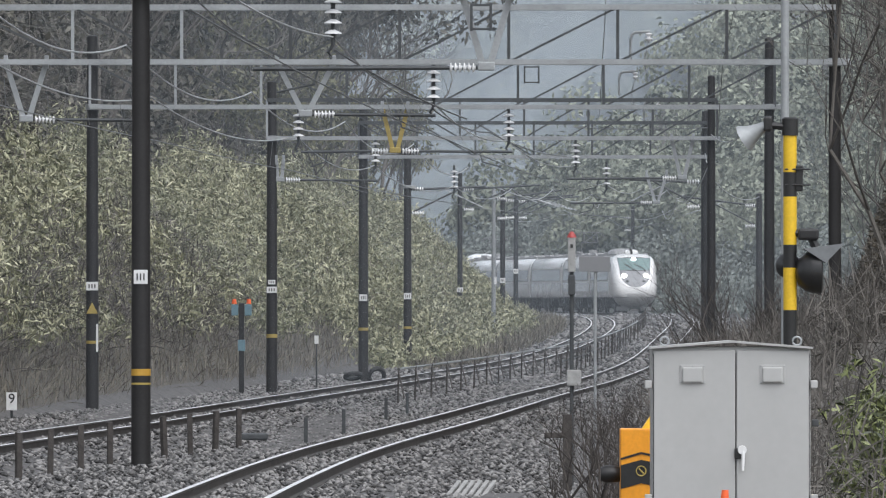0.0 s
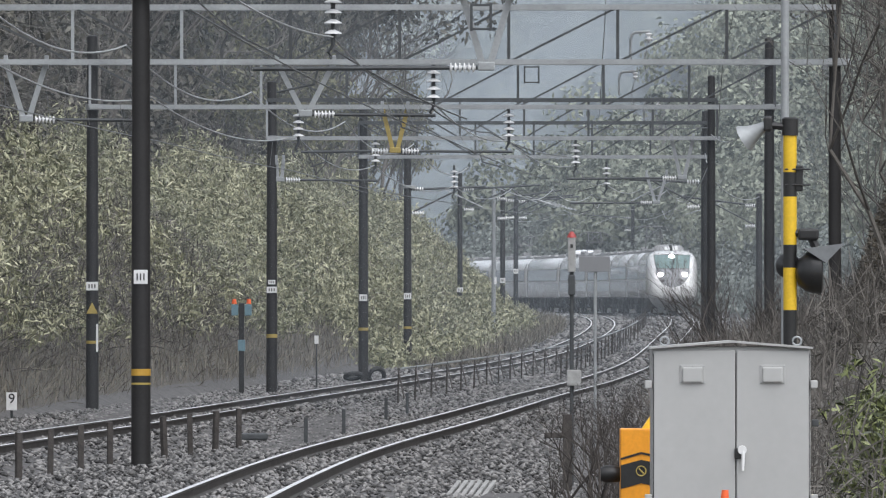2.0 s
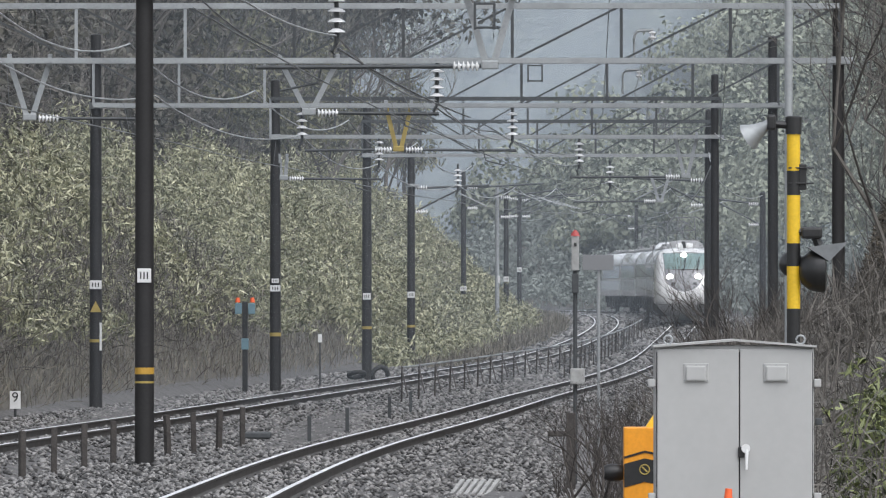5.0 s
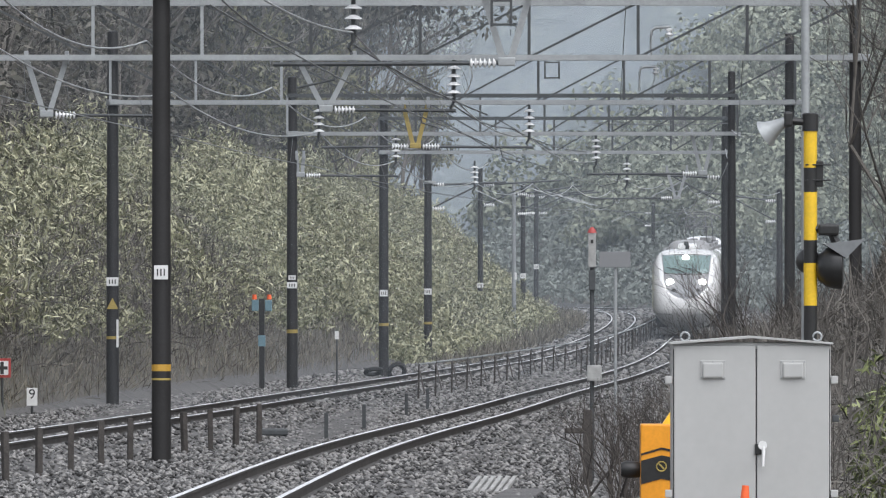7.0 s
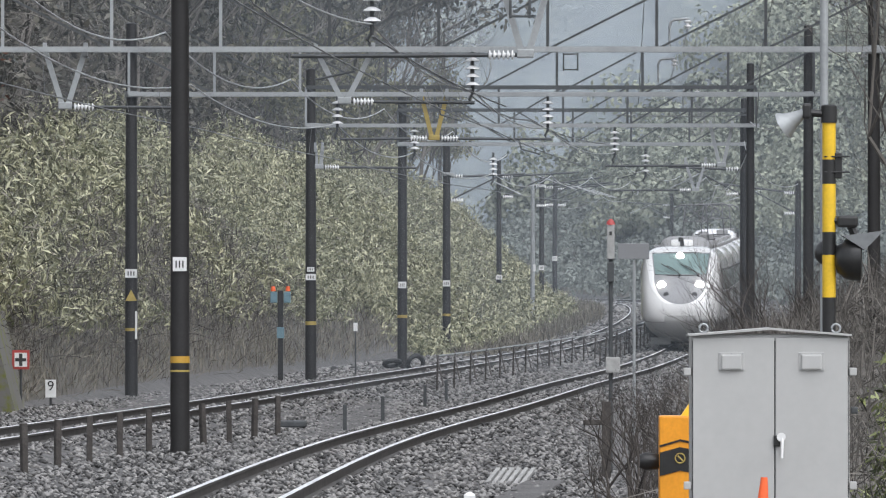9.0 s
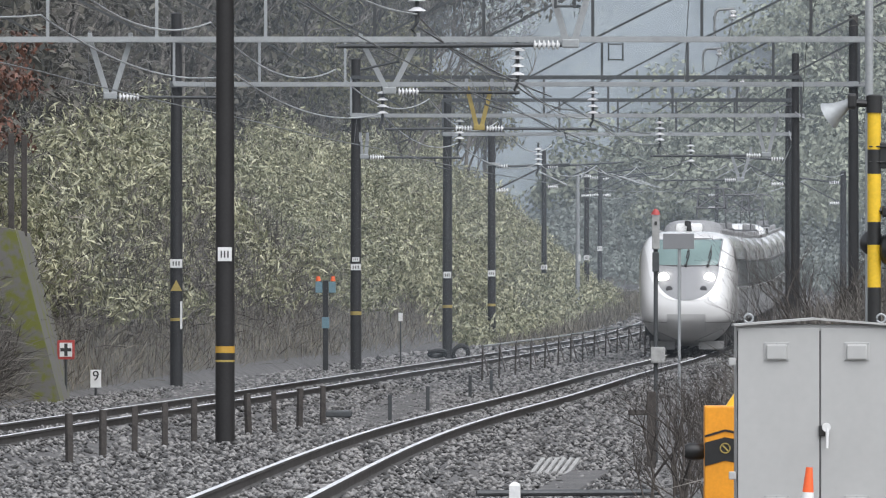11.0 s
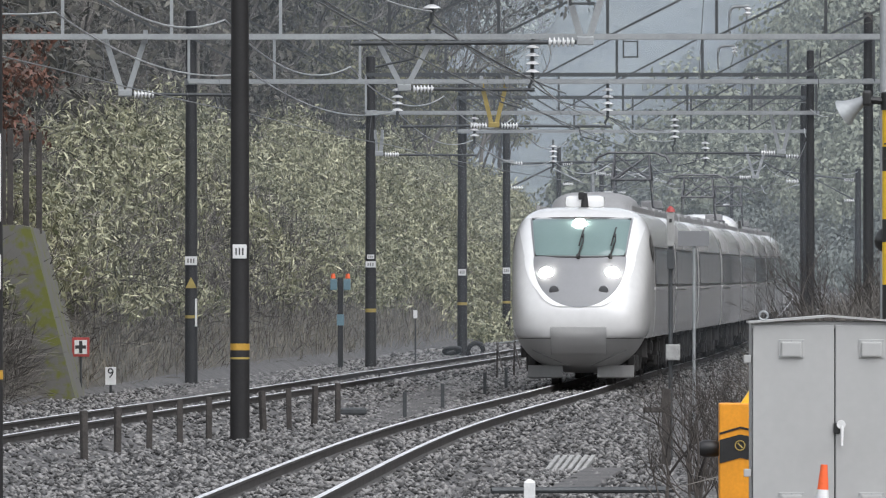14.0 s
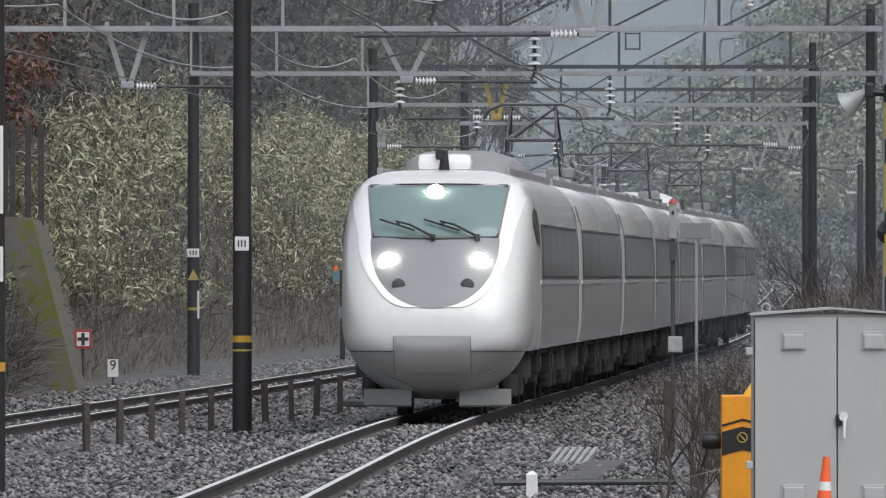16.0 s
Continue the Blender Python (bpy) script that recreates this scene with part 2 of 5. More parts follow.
ys = np.concatenate([np.linspace(-140, 15, 16), np.linspace(20, 120, 26), np.linspace(123, 480, 150), np.linspace(486, 960, 80), np.linspace(975, 1500, 40)])
us = np.concatenate([np.linspace(-180, -26, 30), np.linspace(-24, 24, 97), np.linspace(26, 220, 34)])
Y, U = np.meshgrid(ys, us, indexing="ij")
X = (main_x(Y) + side_x(Y)) / 2 * np.clip((1000 - Y) / 130, 0, 1) + U
Z = hill(X, Y)
g = Geo()
nu = len(us)
g.v = list(zip(X.ravel().tolist(), Y.ravel().tolist(), Z.ravel().tolist()))
g.f = [(i * nu + j, i * nu + j + 1, (i + 1) * nu + j + 1, (i + 1) * nu + j) for i in range(len(ys) - 1) for j in range(nu - 1)]
g.mi = [0 if abs(us[j]) < 8.5 else 1 for i in range(len(ys) - 1) for j in range(nu - 1)]
ground = solid("ground", g, ["ballast", "soil"], "wet grey ballast bed between wooded banks", "ground", kind="structure", smooth=True)


def along(fx, y, side=0.0, up=0.0):
    """A point beside a track: side metres to the right of its centre line, up metres over the rails."""
    sl = float(fx(y + 0.5) - fx(y - 0.5))
    k = 1 / math.hypot(1, sl)
    return Vector((float(fx(y)) + side * k, y - side * sl * k, float(rise(y)) + up))


def rail(fx, side, y0, y1, name, label):
    prof = [(-0.065, -0.15), (0.065, -0.15), (0.065, -0.138), (0.012, -0.12), (0.012, -0.045), (0.034, -0.034), (0.034, -0.004), (0.028, 0.0),
            (-0.028, 0.0), (-0.034, -0.004), (-0.034, -0.034), (-0.012, -0.045), (-0.012, -0.12), (-0.065, -0.138)]
    gg = Geo()
    yy = list(np.arange(y0, 480, 3.0)) + list(np.arange(480, y1, 6.0))
    rings = [[along(fx, y, side + a, b) for a, b in prof] for y in yy]
    gg.loft(rings)
    n = len(prof)
    for k in range(len(yy) - 1):
        for j in (6, 7, 8):
            gg.mi[k * n + j] = 1
    return solid(name, gg, ["rail_side", "rail_head"], label, "rail", "rails", "structure")


for fx, lab in ((main_x, "worn steel running rail with a bright head"), (side_x, "steel rail with a dull dark web")):
    for s in (-0.566, 0.566):
        rail(fx, s, 70, 860, "rail", lab)

sl = Geo()
for a, b in ((-1, -1),):
    prof = [(-1.0, -0.13, -0.2), (-1.0, 0.13, -0.2), (1.0, 0.13, -0.2), (1.0, -0.13, -0.2), (-0.98, -0.1, -0.04), (-0.98, 0.1, -0.04), (0.98, 0.1, -0.04), (0.98, -0.1, -0.04)]
    sl.put(prof, [(0, 1, 2, 3), (4, 7, 6, 5), (0, 4, 5, 1), (1, 5, 6, 2), (2, 6, 7, 3), (3, 7, 4, 0)])
    for s in (-0.566, 0.566):
        sl.box((s - 0.1, 0, -0.1), (0.09, 0.14, 0.07))
        sl.box((s + 0.1, 0, -0.1), (0.09, 0.14, 0.07))
sleeper_mesh = mesh_of("sleeper", sl, "sleeper")
for fx in (main_x, side_x):
    rest = Geo()
    y = 96.0
    count = 0
    while y < 420:
        p = along(fx, y, 0, -0.11)
        rz = -math.degrees(math.atan(float(fx(y + 0.5) - fx(y - 0.5))))
        m = pose(p.x, p.y, p.z, 0, 0, rz)
        if count < 190:
            ob = part("sleeper", sleeper_mesh, None, ground, at=m)
        else:
            rest.put([m @ v.co for v in sleeper_mesh.vertices], [tuple(f.vertices) for f in sleeper_mesh.polygons])
        count += 1
        y += 0.68
    tagged(part("far_sleepers", rest, "sleeper", ground), kind="stuff")

# loose stones of the ballast
rng = np.random.default_rng(4)


def scatter_mesh(name, verts, faces, mats, parent=None, label="", category="", smooth=False, tri=True):
    """One big mesh out of numpy arrays: verts (n, 3), faces (m, 3 or 4)."""
    me = bpy.data.meshes.new(name)
    k = faces.shape[1]
    me.vertices.add(len(verts))
    me.vertices.foreach_set("co", verts.astype(np.float32).ravel())
    me.loops.add(faces.size)
    me.loops.foreach_set("vertex_index", faces.astype(np.int32).ravel())
    me.polygons.add(len(faces))
    me.polygons.foreach_set("loop_start", np.arange(0, faces.size, k, dtype=np.int32))
    me.materials.append(M[mats])
    me.update(calc_edges=True)
    me.validate()
    ob = new(name, me)
    ob.parent = parent
    return tagged(ob, label, category, kind="stuff")


def stones(n, y0=92, reach=240, power=1.7, big=1.0):
    oct_v = np.array([(1, 0, 0), (-1, 0, 0), (0, 1, 0), (0, -1, 0), (0, 0, 1), (0, 0, -1)], float)
    oct_f = np.array([(0, 2, 4), (2, 1, 4), (1, 3, 4), (3, 0, 4), (2, 0, 5), (1, 2, 5), (3, 1, 5), (0, 3, 5)])
    y = y0 + (rng.random(n) ** power) * reach
    mid = (main_x(y) + side_x(y)) / 2
    x = mid + rng.uniform(-8.5, 8.5, n)
    near_rail = np.zeros(n, bool)
    low = np.zeros(n)
    for fx in (main_x, side_x):
        q = np.abs(x - fx(y))
        near_rail |= np.abs(q - 0.566) < 0.11
        low = np.maximum(low, np.clip(1.9 - q, 0, 0.7) / 0.7)
    z = rise(y) - 0.30 + low * 0.165
    keep = ~near_rail
    x, y, z = x[keep], y[keep], z[keep]
    n = len(x)
    size = rng.uniform(0.018, 0.044, n) * (1 + (y - 92) / 300) * big
    v = oct_v[None] * size[:, None, None] * rng.uniform(0.5, 1.5, (n, 6, 1)) * np.array([1.3, 1.0, 0.7])
    a = rng.uniform(0, 2 * np.pi, n)
    c, s = np.cos(a)[:, None], np.sin(a)[:, None]
    tilt = rng.uniform(-0.7, 0.7, (n, 1))
    vx, vy, vz = v[..., 0] * c - v[..., 1] * s, v[..., 0] * s + v[..., 1] * c, v[..., 2]
    vz = vz + vx * tilt
    v = np.stack([vx + x[:, None], vy + y[:, None], vz + z[:, None] + 0.01], -1)
    f = (oct_f[None] + np.arange(n)[:, None, None] * 6).reshape(-1, 3)
    return scatter_mesh("ballast_stones", v.reshape(-1, 3), f, "stone", ground, "wet angular grey ballast stones")


# shoulders of ballast under both tracks
for fx in (main_x, side_x):
    gg = Geo()
    prof = [(-2.1, -0.36), (-1.45, -0.19), (-0.7, -0.16), (0.7, -0.16), (1.45, -0.19), (2.1, -0.36)]
    yy = list(np.arange(75, 860, 4.0))
    vs = [along(fx, y, a, b) for y in yy for a, b in prof]
    k = len(prof)
    gg.put(vs, [(i * k + j, i * k + j + 1, (i + 1) * k + j + 1, (i + 1) * k + j) for i in range(len(yy) - 1) for j in range(k - 1)])
    solid("ballast_bed", gg, "ballast", "raised bed of grey crushed stone", "ballast", kind="structure", smooth=True)
stones(72000)
stones(18000, 330, 330, 1.2, 1.5)


# ---- overhead line: poles, lattice beams, hangers, wires ----
def pole(x, y, zb, zt, r=0.15, marks=(), group="line poles", paint="pole", label="slender dark painted steel pole of the overhead line"):
    t = thing("catenary_pole", label, "pole", pose(x, y, zb), group)
    h = zt - zb
    gg = Geo()
    gg.tube([(0, 0, -0.3), (0, 0, h * 0.5), (0, 0, h)], [r * 1.04, r * 0.97, r * 0.85], 20)
    gg.tube([(0, 0, h), (0, 0, h + 0.03)], [r * 0.88, r * 0.5], 20)
    part("shaft", gg, paint, t, smooth=True)
    for kind, z, w, hh in marks:
        gg = Geo()
        if kind == "plate":
            gg.box((0, -r - 0.012, z - zb), (w, 0.012, hh), 0.004)
            pl = part("number_plate", gg, "white_plate", t, "small white plate")
            gb = Geo()
            for i in range(3):
                gb.box((-w * 0.25 + i * w * 0.24, -r - 0.02, z - zb), (w * 0.1, 0.004, hh * 0.5))
            part("mark", gb, "ink", pl, "dark bars")
        elif kind == "band":
            gg.tube([(0, 0, z - zb - hh / 2), (0, 0, z - zb + hh / 2)], r * 1.03, 20)
            part("band", gg, "dull_yellow" if w < 0.5 else "band_orange", t, "yellow painted band", smooth=True)
        elif kind == "triangle":
            gg.put([(-w / 2, -r - 0.012, z - zb - hh / 2), (w / 2, -r - 0.012, z - zb - hh / 2), (0, -r - 0.012, z - zb + hh / 2),
                    (-w / 2, -r, z - zb - hh / 2), (w / 2, -r, z - zb - hh / 2), (0, -r, z - zb + hh / 2)],
                   [(0, 1, 2), (5, 4, 3), (0, 3, 4, 1), (1, 4, 5, 2), (2, 5, 3, 0)])
            part("warning_triangle", gg, "dull_yellow", t, "yellow warning triangle")
        elif kind == "strip":
            gg.box((r * 0.8, -r * 0.9, z - zb), (w, 0.02, hh), 0.004)
            part("strip", gg, "white_plate", t, "white strip")
        elif kind == "clamp":
            gg.tube([(0, 0, z - zb - hh / 2), (0, 0, z - zb + hh / 2)], r * 1.12, 20)
            gg.box((w / 2, -r, z - zb), (w, 0.08, hh * 0.8), 0.01)
            part("clamp", gg, "galvanised", t, "galvanised clamp")
    return t


def angle_bar(gg, a, b, w=0.09, mi=0):
    """Rolled bar of square section between two points."""
    a, b = Vector(a), Vector(b)
    d = (b - a).normalized()
    e = Vector((0, 1, 0))
    n = d.cross(e).normalized()
    ring = [(-1, -1), (1, -1), (1, 1), (-1, 1)]
    gg.loft([[p + n * (i * w / 2) + e * (j * w / 2) for i, j in ring] for p in (a, b)], mi)


def beam(x0, x1, y, zl, zh, bays, flip):
    """Lattice beam over the tracks, its diagonals falling to the middle."""
    t = thing("gantry_beam", "long galvanised steel lattice beam across the tracks", "gantry", pose(0, y, 0), "lattice beams")
    for dy in (-0.25, 0.25):
        gg = Geo()
        angle_bar(gg, (x0, dy, zl), (x1, dy, zl), 0.1)
        part("bottom_chord", gg, "galvanised", t)
        gg = Geo()
        angle_bar(gg, (x0, dy, zh), (x1, dy, zh), 0.1)
        part("top_chord", gg, "dark_steel" if y > 240 else "galvanised", t)
    w = (x1 - x0) / bays
    for i in range(bays + 1):
        x = x0 + i * w
        gg = Geo()
        angle_bar(gg, (x, -0.25, zl), (x, -0.25, zh), 0.06)
        part("post", gg, "dark_steel" if x > -4 else "galvanised", t)
    for i in range(bays):
        x = x0 + i * w
        up = i >= flip
        gg = Geo()
        angle_bar(gg, (x, -0.25, zl if up else zh), (x + w, -0.25, zh if up else zl), 0.042)
        part("diagonal", gg, "dark_steel", t)
    for i in range(0, bays + 1, 2):
        gg = Geo()
        angle_bar(gg, (x0 + i * w - 0.001, -0.25, zl + 0.06), (x0 + i * w, 0.25, zl + 0.06), 0.05)
        part("cross_tie", gg, "galvanised", t)
    return t


def discs(gg, p, n=4, axis="z", r=0.11, step=0.13):
    """String of porcelain discs hanging from p, or lying from p to the right."""
    prof = []
    for i in range(n):
        for a, b in ((0.03, 0.05), (r, 0.3), (r * 0.92, 0.52), (0.035, 0.7), (0.03, 0.95)):
            prof.append((a, (i + b) * step if axis == "x" else -(i + b) * step))
    gg.lathe(p, prof, 12, axis)


def hanger(x, y, zt, zb, w, reach, paint="galvanised", label="V-shaped galvanised hanger bracket with a registration rod"):
    """V of two bars under a beam, with an insulator and a rod that reaches to the track."""
    t = thing("registration_bracket", label, "bracket", pose(x, y, 0), "V hangers")
    for s in (-1, 1):
        gg = Geo()
        angle_bar(gg, (s * w / 2, 0, zt), (s * 0.06, 0, zb), 0.1 if paint != "yellow" else 0.09)
        part("bar", gg, paint, t)
        gg = Geo()
        gg.box((s * w / 2, 0, zt), (0.08, 0.2, 0.26), 0.01)
        part("clip", gg, "galvanised", t)
    gg = Geo()
    gg.box((0, 0, zb - 0.03), (0.26, 0.14, 0.13), 0.02)
    part("foot", gg, paint, t)
    for rr in reach:
        s = 1 if rr > 0 else -1
        gg = Geo()
        discs(gg, (s * 0.16 if s > 0 else -0.56, 0, zb - 0.05), 6, "x", 0.075, 0.068)
        part("insulator", gg, "insulator", t, "white ribbed insulator", smooth=True)
        gg = Geo()
        gg.tube([(s * 0.12, 0, zb - 0.05), (rr, 0, zb - 0.07)], 0.032, 8)
        gg.tube([(rr * 0.72, 0, zb - 0.06), (rr * 0.74, 0, zb - 0.3), (rr * 0.9, 0, zb - 0.42)], 0.02, 6)
        part("rod", gg, "dark_steel", t, smooth=True)
    return t


def string(x, y, zt, n=4):
    """Hanging insulator string with the clamp of the messenger wire."""
    t = thing("insulator_string", "string of white porcelain discs holding a wire", "insulator", pose(x, y, zt), "insulator strings")
    step = 0.155
    gg = Geo()
    gg.tube([(0, 0, 0.14), (0, 0, -step * n - 0.1)], 0.034, 8)
    part("pin", gg, "dark_steel", t)
    for i in range(n):
        gg = Geo()
        z = -step * i - 0.05
        gg.lathe((0, 0, z), [(0.036, 0.035), (0.07, 0.02), (0.13, -0.012), (0.135, -0.028), (0.12, -0.034), (0.036, -0.02)], 14)
        part("disc", gg, "insulator", t, smooth=True)
    gg = Geo()
    gg.tube([(0, 0, -step * n - 0.08), (-0.07, 0, -step * n - 0.2), (-0.02, 0, -step * n - 0.3)], 0.03, 6)
    part("clamp", gg, "dark_steel", t)
    return t


def wire(pts, sag, name="overhead_wire", mat="wire", r=0.012, label="thin dark overhead wire", group="overhead wires", steps=14):
    """Wire through the points, hanging by sag in every span."""
    gg, path = Geo(), []
    for k in range(len(pts) - 1):
        a, b = Vector(pts[k]), Vector(pts[k + 1])
        for i in range(steps + (k == len(pts) - 2)):
            u = i / steps
            path.append(a.lerp(b, u) - Vector((0, 0, 4 * sag * u * (1 - u))))
    gg.tube(path, r, 5)
    return solid(name, gg, mat, label, "wire", group, smooth=True)


PORTALS = [161, 206, 251, 296, 331.5, 372, 412, 455]
ZL, ZH = 6.8, 7.85
#        y    x_left x_right of the beam, bays, bay where the diagonals turn
SPANS = {161: (-9.5, 6.6, 9, 4), 206: (-11.28, 7.53, 9, 4), 251: (-8.25, 7.75, 8, 4), 296: (-4.85, 7.55, 7, 3), 331.5: (-2.6, 8.2, 6, 3)}
for y, (x0, x1, bays, flip) in SPANS.items():
    beam(x0, x1, y, ZL, ZH, bays, flip)
N = lambda z, w=0.25, h=0.22: ("plate", z, w, h)
pole(-4.53, 161, -0.4, 9.5, 0.142, [("plate", 2.53, 0.21, 0.21), ("band", 1.1, 0.6, 0.1), ("band", 0.93, 0.3, 0.03)])
pole(-11.3, 206, -0.4, 8.6, 0.15)
pole(7.52, 206, -0.3, 8.7, 0.125, [("clamp", 6.8, 0.3, 0.16)])
pole(-8.2, 251, -0.3, 8.45, 0.145, [N(2.61, 0.28, 0.2), ("triangle", 2.1, 0.27, 0.26), ("strip", 1.4, 0.05, 0.65), ("clamp", 6.8, 0.3, 0.14), ("band", 1.3, 0.3, 0.07)])
pole(7.63, 251, -0.1, 8.4, 0.125, [("clamp", 6.8, 0.3, 0.14)])
pole(-4.72, 296, -0.25, 8.35, 0.15, [N(2.62, 0.28, 0.17), N(2.83, 0.2, 0.12), ("band", 1.35, 0.3, 0.1), ("clamp", 6.8, 0.3, 0.14)])
pole(7.4, 296, 0.0, 8.5, 0.12, [("clamp", 6.8, 0.25, 0.12)])
pole(-2.46, 331.5, -0.2, 8.4, 0.15, [N(2.45, 0.24, 0.2), ("band", 1.48, 0.3, 0.09), ("clamp", 6.8, 0.3, 0.14)])
pole(8.1, 331.5, 0.1, 8.2, 0.125, [("clamp", 6.8, 0.25, 0.12)])
pole(-1.27, 385, 0.0, 7.9, 0.145, [N(2.58, 0.26, 0.22), ("band", 1.45, 0.3, 0.09), ("clamp", 6.5, 0.3, 0.12)])
pole(0.72, 455, 3.0, 7.9, 0.11, [N(2.95 + 0.0, 0.26, 0.2)])
pole(2.24, 475, 0.6, 7.5, 0.1, [("strip", 3.4, 0.1, 0.3)], paint="galvanised", label="slender galvanised steel pole of the overhead line")
pole(-5.97, 116, -0.4, 9.5, 0.142, [("plate", 3.18, 0.26, 0.95), ("plate", 2.16, 0.26, 0.38), ("band", 1.05, 0.6, 0.1)])
pole(3.0, 540, 1.2, 8.2, 0.13, [N(3.6, 0.26, 0.25)])
pole(3.9, 575, 1.4, 8.4, 0.13, [N(4.2, 0.26, 0.25)])
pole(13.3, 752, 1.8, 9.4, 0.13)
pole(13.4, 455, 1.0, 7.0, 0.14)
pole(9.05, 372, 0.2, 8.3, 0.12)

# hangers with rods
hanger(0.65, 161, ZL, 5.72, 0.75, (-3.5,))
hanger(-8.0, 206, ZL, 5.75, 0.78, (2.4,))
hanger(-2.64, 206, ZL, 5.85, 1.1, (2.5,))
hanger(-1.12, 251, ZL, 5.82, 0.6, (-2.2, 2.75), "dull_yellow", "yellow V-shaped hanger bracket with registration rods")
hanger(-4.5, 296, 6.2, 5.7, 0.2, (2.7,))
hanger(6.6, 296, ZL, 5.75, 0.6, (-3.2,))
hanger(7.4, 372, ZL, 5.85, 0.7, (-3.0,))
for x, y, zt in ((-1.65, 161, 6.72), (-0.18, 206, 6.66), (1.54, 251, 6.66), (3.66, 296, 6.66), (5.05, 331.5, 6.5), (-3.38, 251, 6.66), (-1.86, 296, 6.7), (0.35, 331.5, 6.4)):
    string(x, y, zt)

# running wires of both tracks
MSG = [(-3.2, 116, 6.15), (-1.65, 161, 6.13), (-0.2, 206, 6.04), (1.5, 251, 6.02), (3.65, 296, 6.05), (5.0, 331.5, 6.0), (6.9, 372, 6.3), (8.6, 412, 6.7), (10.2, 455, 7.0), (12.0, 520, 7.4), (12.9, 600, 7.8), (12.3, 690, 8.0)]
MSG2 = [(-9.2, 116, 6.1), (-7.3, 161, 6.12), (-5.6, 206, 6.13), (-3.4, 251, 6.12), (-1.9, 296, 6.05), (0.35, 331.5, 5.9), (2.4, 372, 6.3), (4.2, 412, 6.7), (6.3, 455, 7.0), (7.9, 540, 7.5), (7.0, 620, 7.9), (4.0, 690, 8.0)]
for rows, fx, dip in ((MSG, main_x, 0.25), (MSG2, side_x, 0.39)):
    wire(rows, dip, mat="pale_wire", r=0.014, label="bright sagging messenger wire of the overhead line")
    contact = [(x * 0.35 + float(fx(y)) * 0.65, y, float(rise(y)) + 5.28) for x, y, z in rows]
    wire(contact, 0.03, r=0.011, label="thin taut contact wire over the track")
    for k in range(1, 6):
        a, b = Vector(rows[k]), Vector(rows[k + 1])
        c, d = Vector(contact[k]), Vector(contact[k + 1])
        for u in (0.2, 0.4, 0.6, 0.8):
            wire([a.lerp(b, u) - Vector((0, 0, 4 * dip * u * (1 - u))), c.lerp(d, u)], 0, "dropper", "wire", 0.006, "thin vertical dropper wire", "droppers", 1)
# feeders on the beams
wire([(-7.8, 161, 7.6), (-6.08, 206, 7.13)], 0.72, "feeder_cable", "pale_wire", 0.018, "thick pale sagging feeder cable", "feeder cables")
wire([(-6.08, 206, 7.13), (-4.48, 251, 7.15), (-2.7, 296, 7.26), (-0.9, 331.5, 7.2), (0.9, 385, 7.2)], 0.55, "feeder_cable", "pale_wire", 0.018, "thick pale sagging feeder cable", "feeder cables")
wire([(-3.6, 155, 6.55), (-3.35, 206, 7.05)], 0.1, r=0.014)
wire([(-0.2, 206, 5.9), (1.1, 251, 6.2), (3.4, 296, 6.3)], 0.12, r=0.014)
wire([(-1.65, 161, 5.95), (0.5, 225, 6.05)], 0.08, r=0.016)
wire([(3.15, 206, 8.4), (3.9, 268, 6.9)], 0.05, r=0.009)
wire([(5.75, 206, 8.6), (5.6, 215, 7.0), (6.4, 251, 5.9)], 0.05, r=0.009)
wire([(7.5, 296, 7.1), (3.6, 296, 7.1)], 0.05, r=0.014)
wire([(7.4, 296, 6.3), (8.1, 372, 5.9), (9.3, 455, 6.3)], 0.5, mat="pale_wire", r=0.014)
wire([(7.5, 251, 6.9), (7.4, 296, 6.9), (8.1, 331.5, 6.9), (9.05, 372, 7.0), (13.4, 455, 6.9)], 0.5, mat="pale_wire", r=0.014)

def hook_arm(x, y, z, w, drop):
    """Bent pipe on a beam with a jumper wire on a small insulator."""
    t = thing("hook_arm", "bent grey pipe arm with a small hanging insulator", "bracket", pose(x, y, z), "hook arms")
    gg = Geo()
    gg.tube([(0, 0, -0.55), (0, 0, -0.15), (0.05 * w, 0, -0.05), (0.2 * w, 0, 0), (w, 0, 0.02)], 0.028, 8)
    part("pipe", gg, "galvanised", t, smooth=True)
    gg = Geo()
    discs(gg, (w * 0.95, 0, 0), 2, "z", 0.075, 0.09)
    part("insulator", gg, "insulator", t, smooth=True)
    gg = Geo()
    gg.tube([(w * 0.95, 0, -0.15), (w * 0.7, 0, -0.15 - drop * 0.5), (w * 0.9, 0, -0.15 - drop)], 0.012, 5)
    part("jumper", gg, "wire", t)


hook_arm(3.6, 206, 7.37, 0.37, 0.8)
hook_arm(4.12, 251, 7.62, 0.4, 0.7)
hook_arm(5.55, 296, 7.85, 0.4, 0.4)


def beam_box(x, y, z, w, h):
    """Small open frame hung on a beam."""
    t = thing("beam_frame", "small open grey frame hung on the lattice beam", "frame", pose(x, y, z), "frames on the beams")
    for dx in (-w / 2, w / 2):
        gg = Geo()
        gg.box((dx, -0.33, 0), (0.04, 0.04, h), 0.006)
        part("upright", gg, "dark_steel", t)
    for dz in (-h / 2 + 0.03, h / 2 - 0.03):
        gg = Geo()
        gg.box((0, -0.33, dz), (w, 0.05, 0.035), 0.006)
        part("crossbar", gg, "dark_steel", t)


beam_box(0.57, 161, 6.42, 0.29, 0.42)
beam_box(2.07, 251, 7.55, 0.33, 0.42)

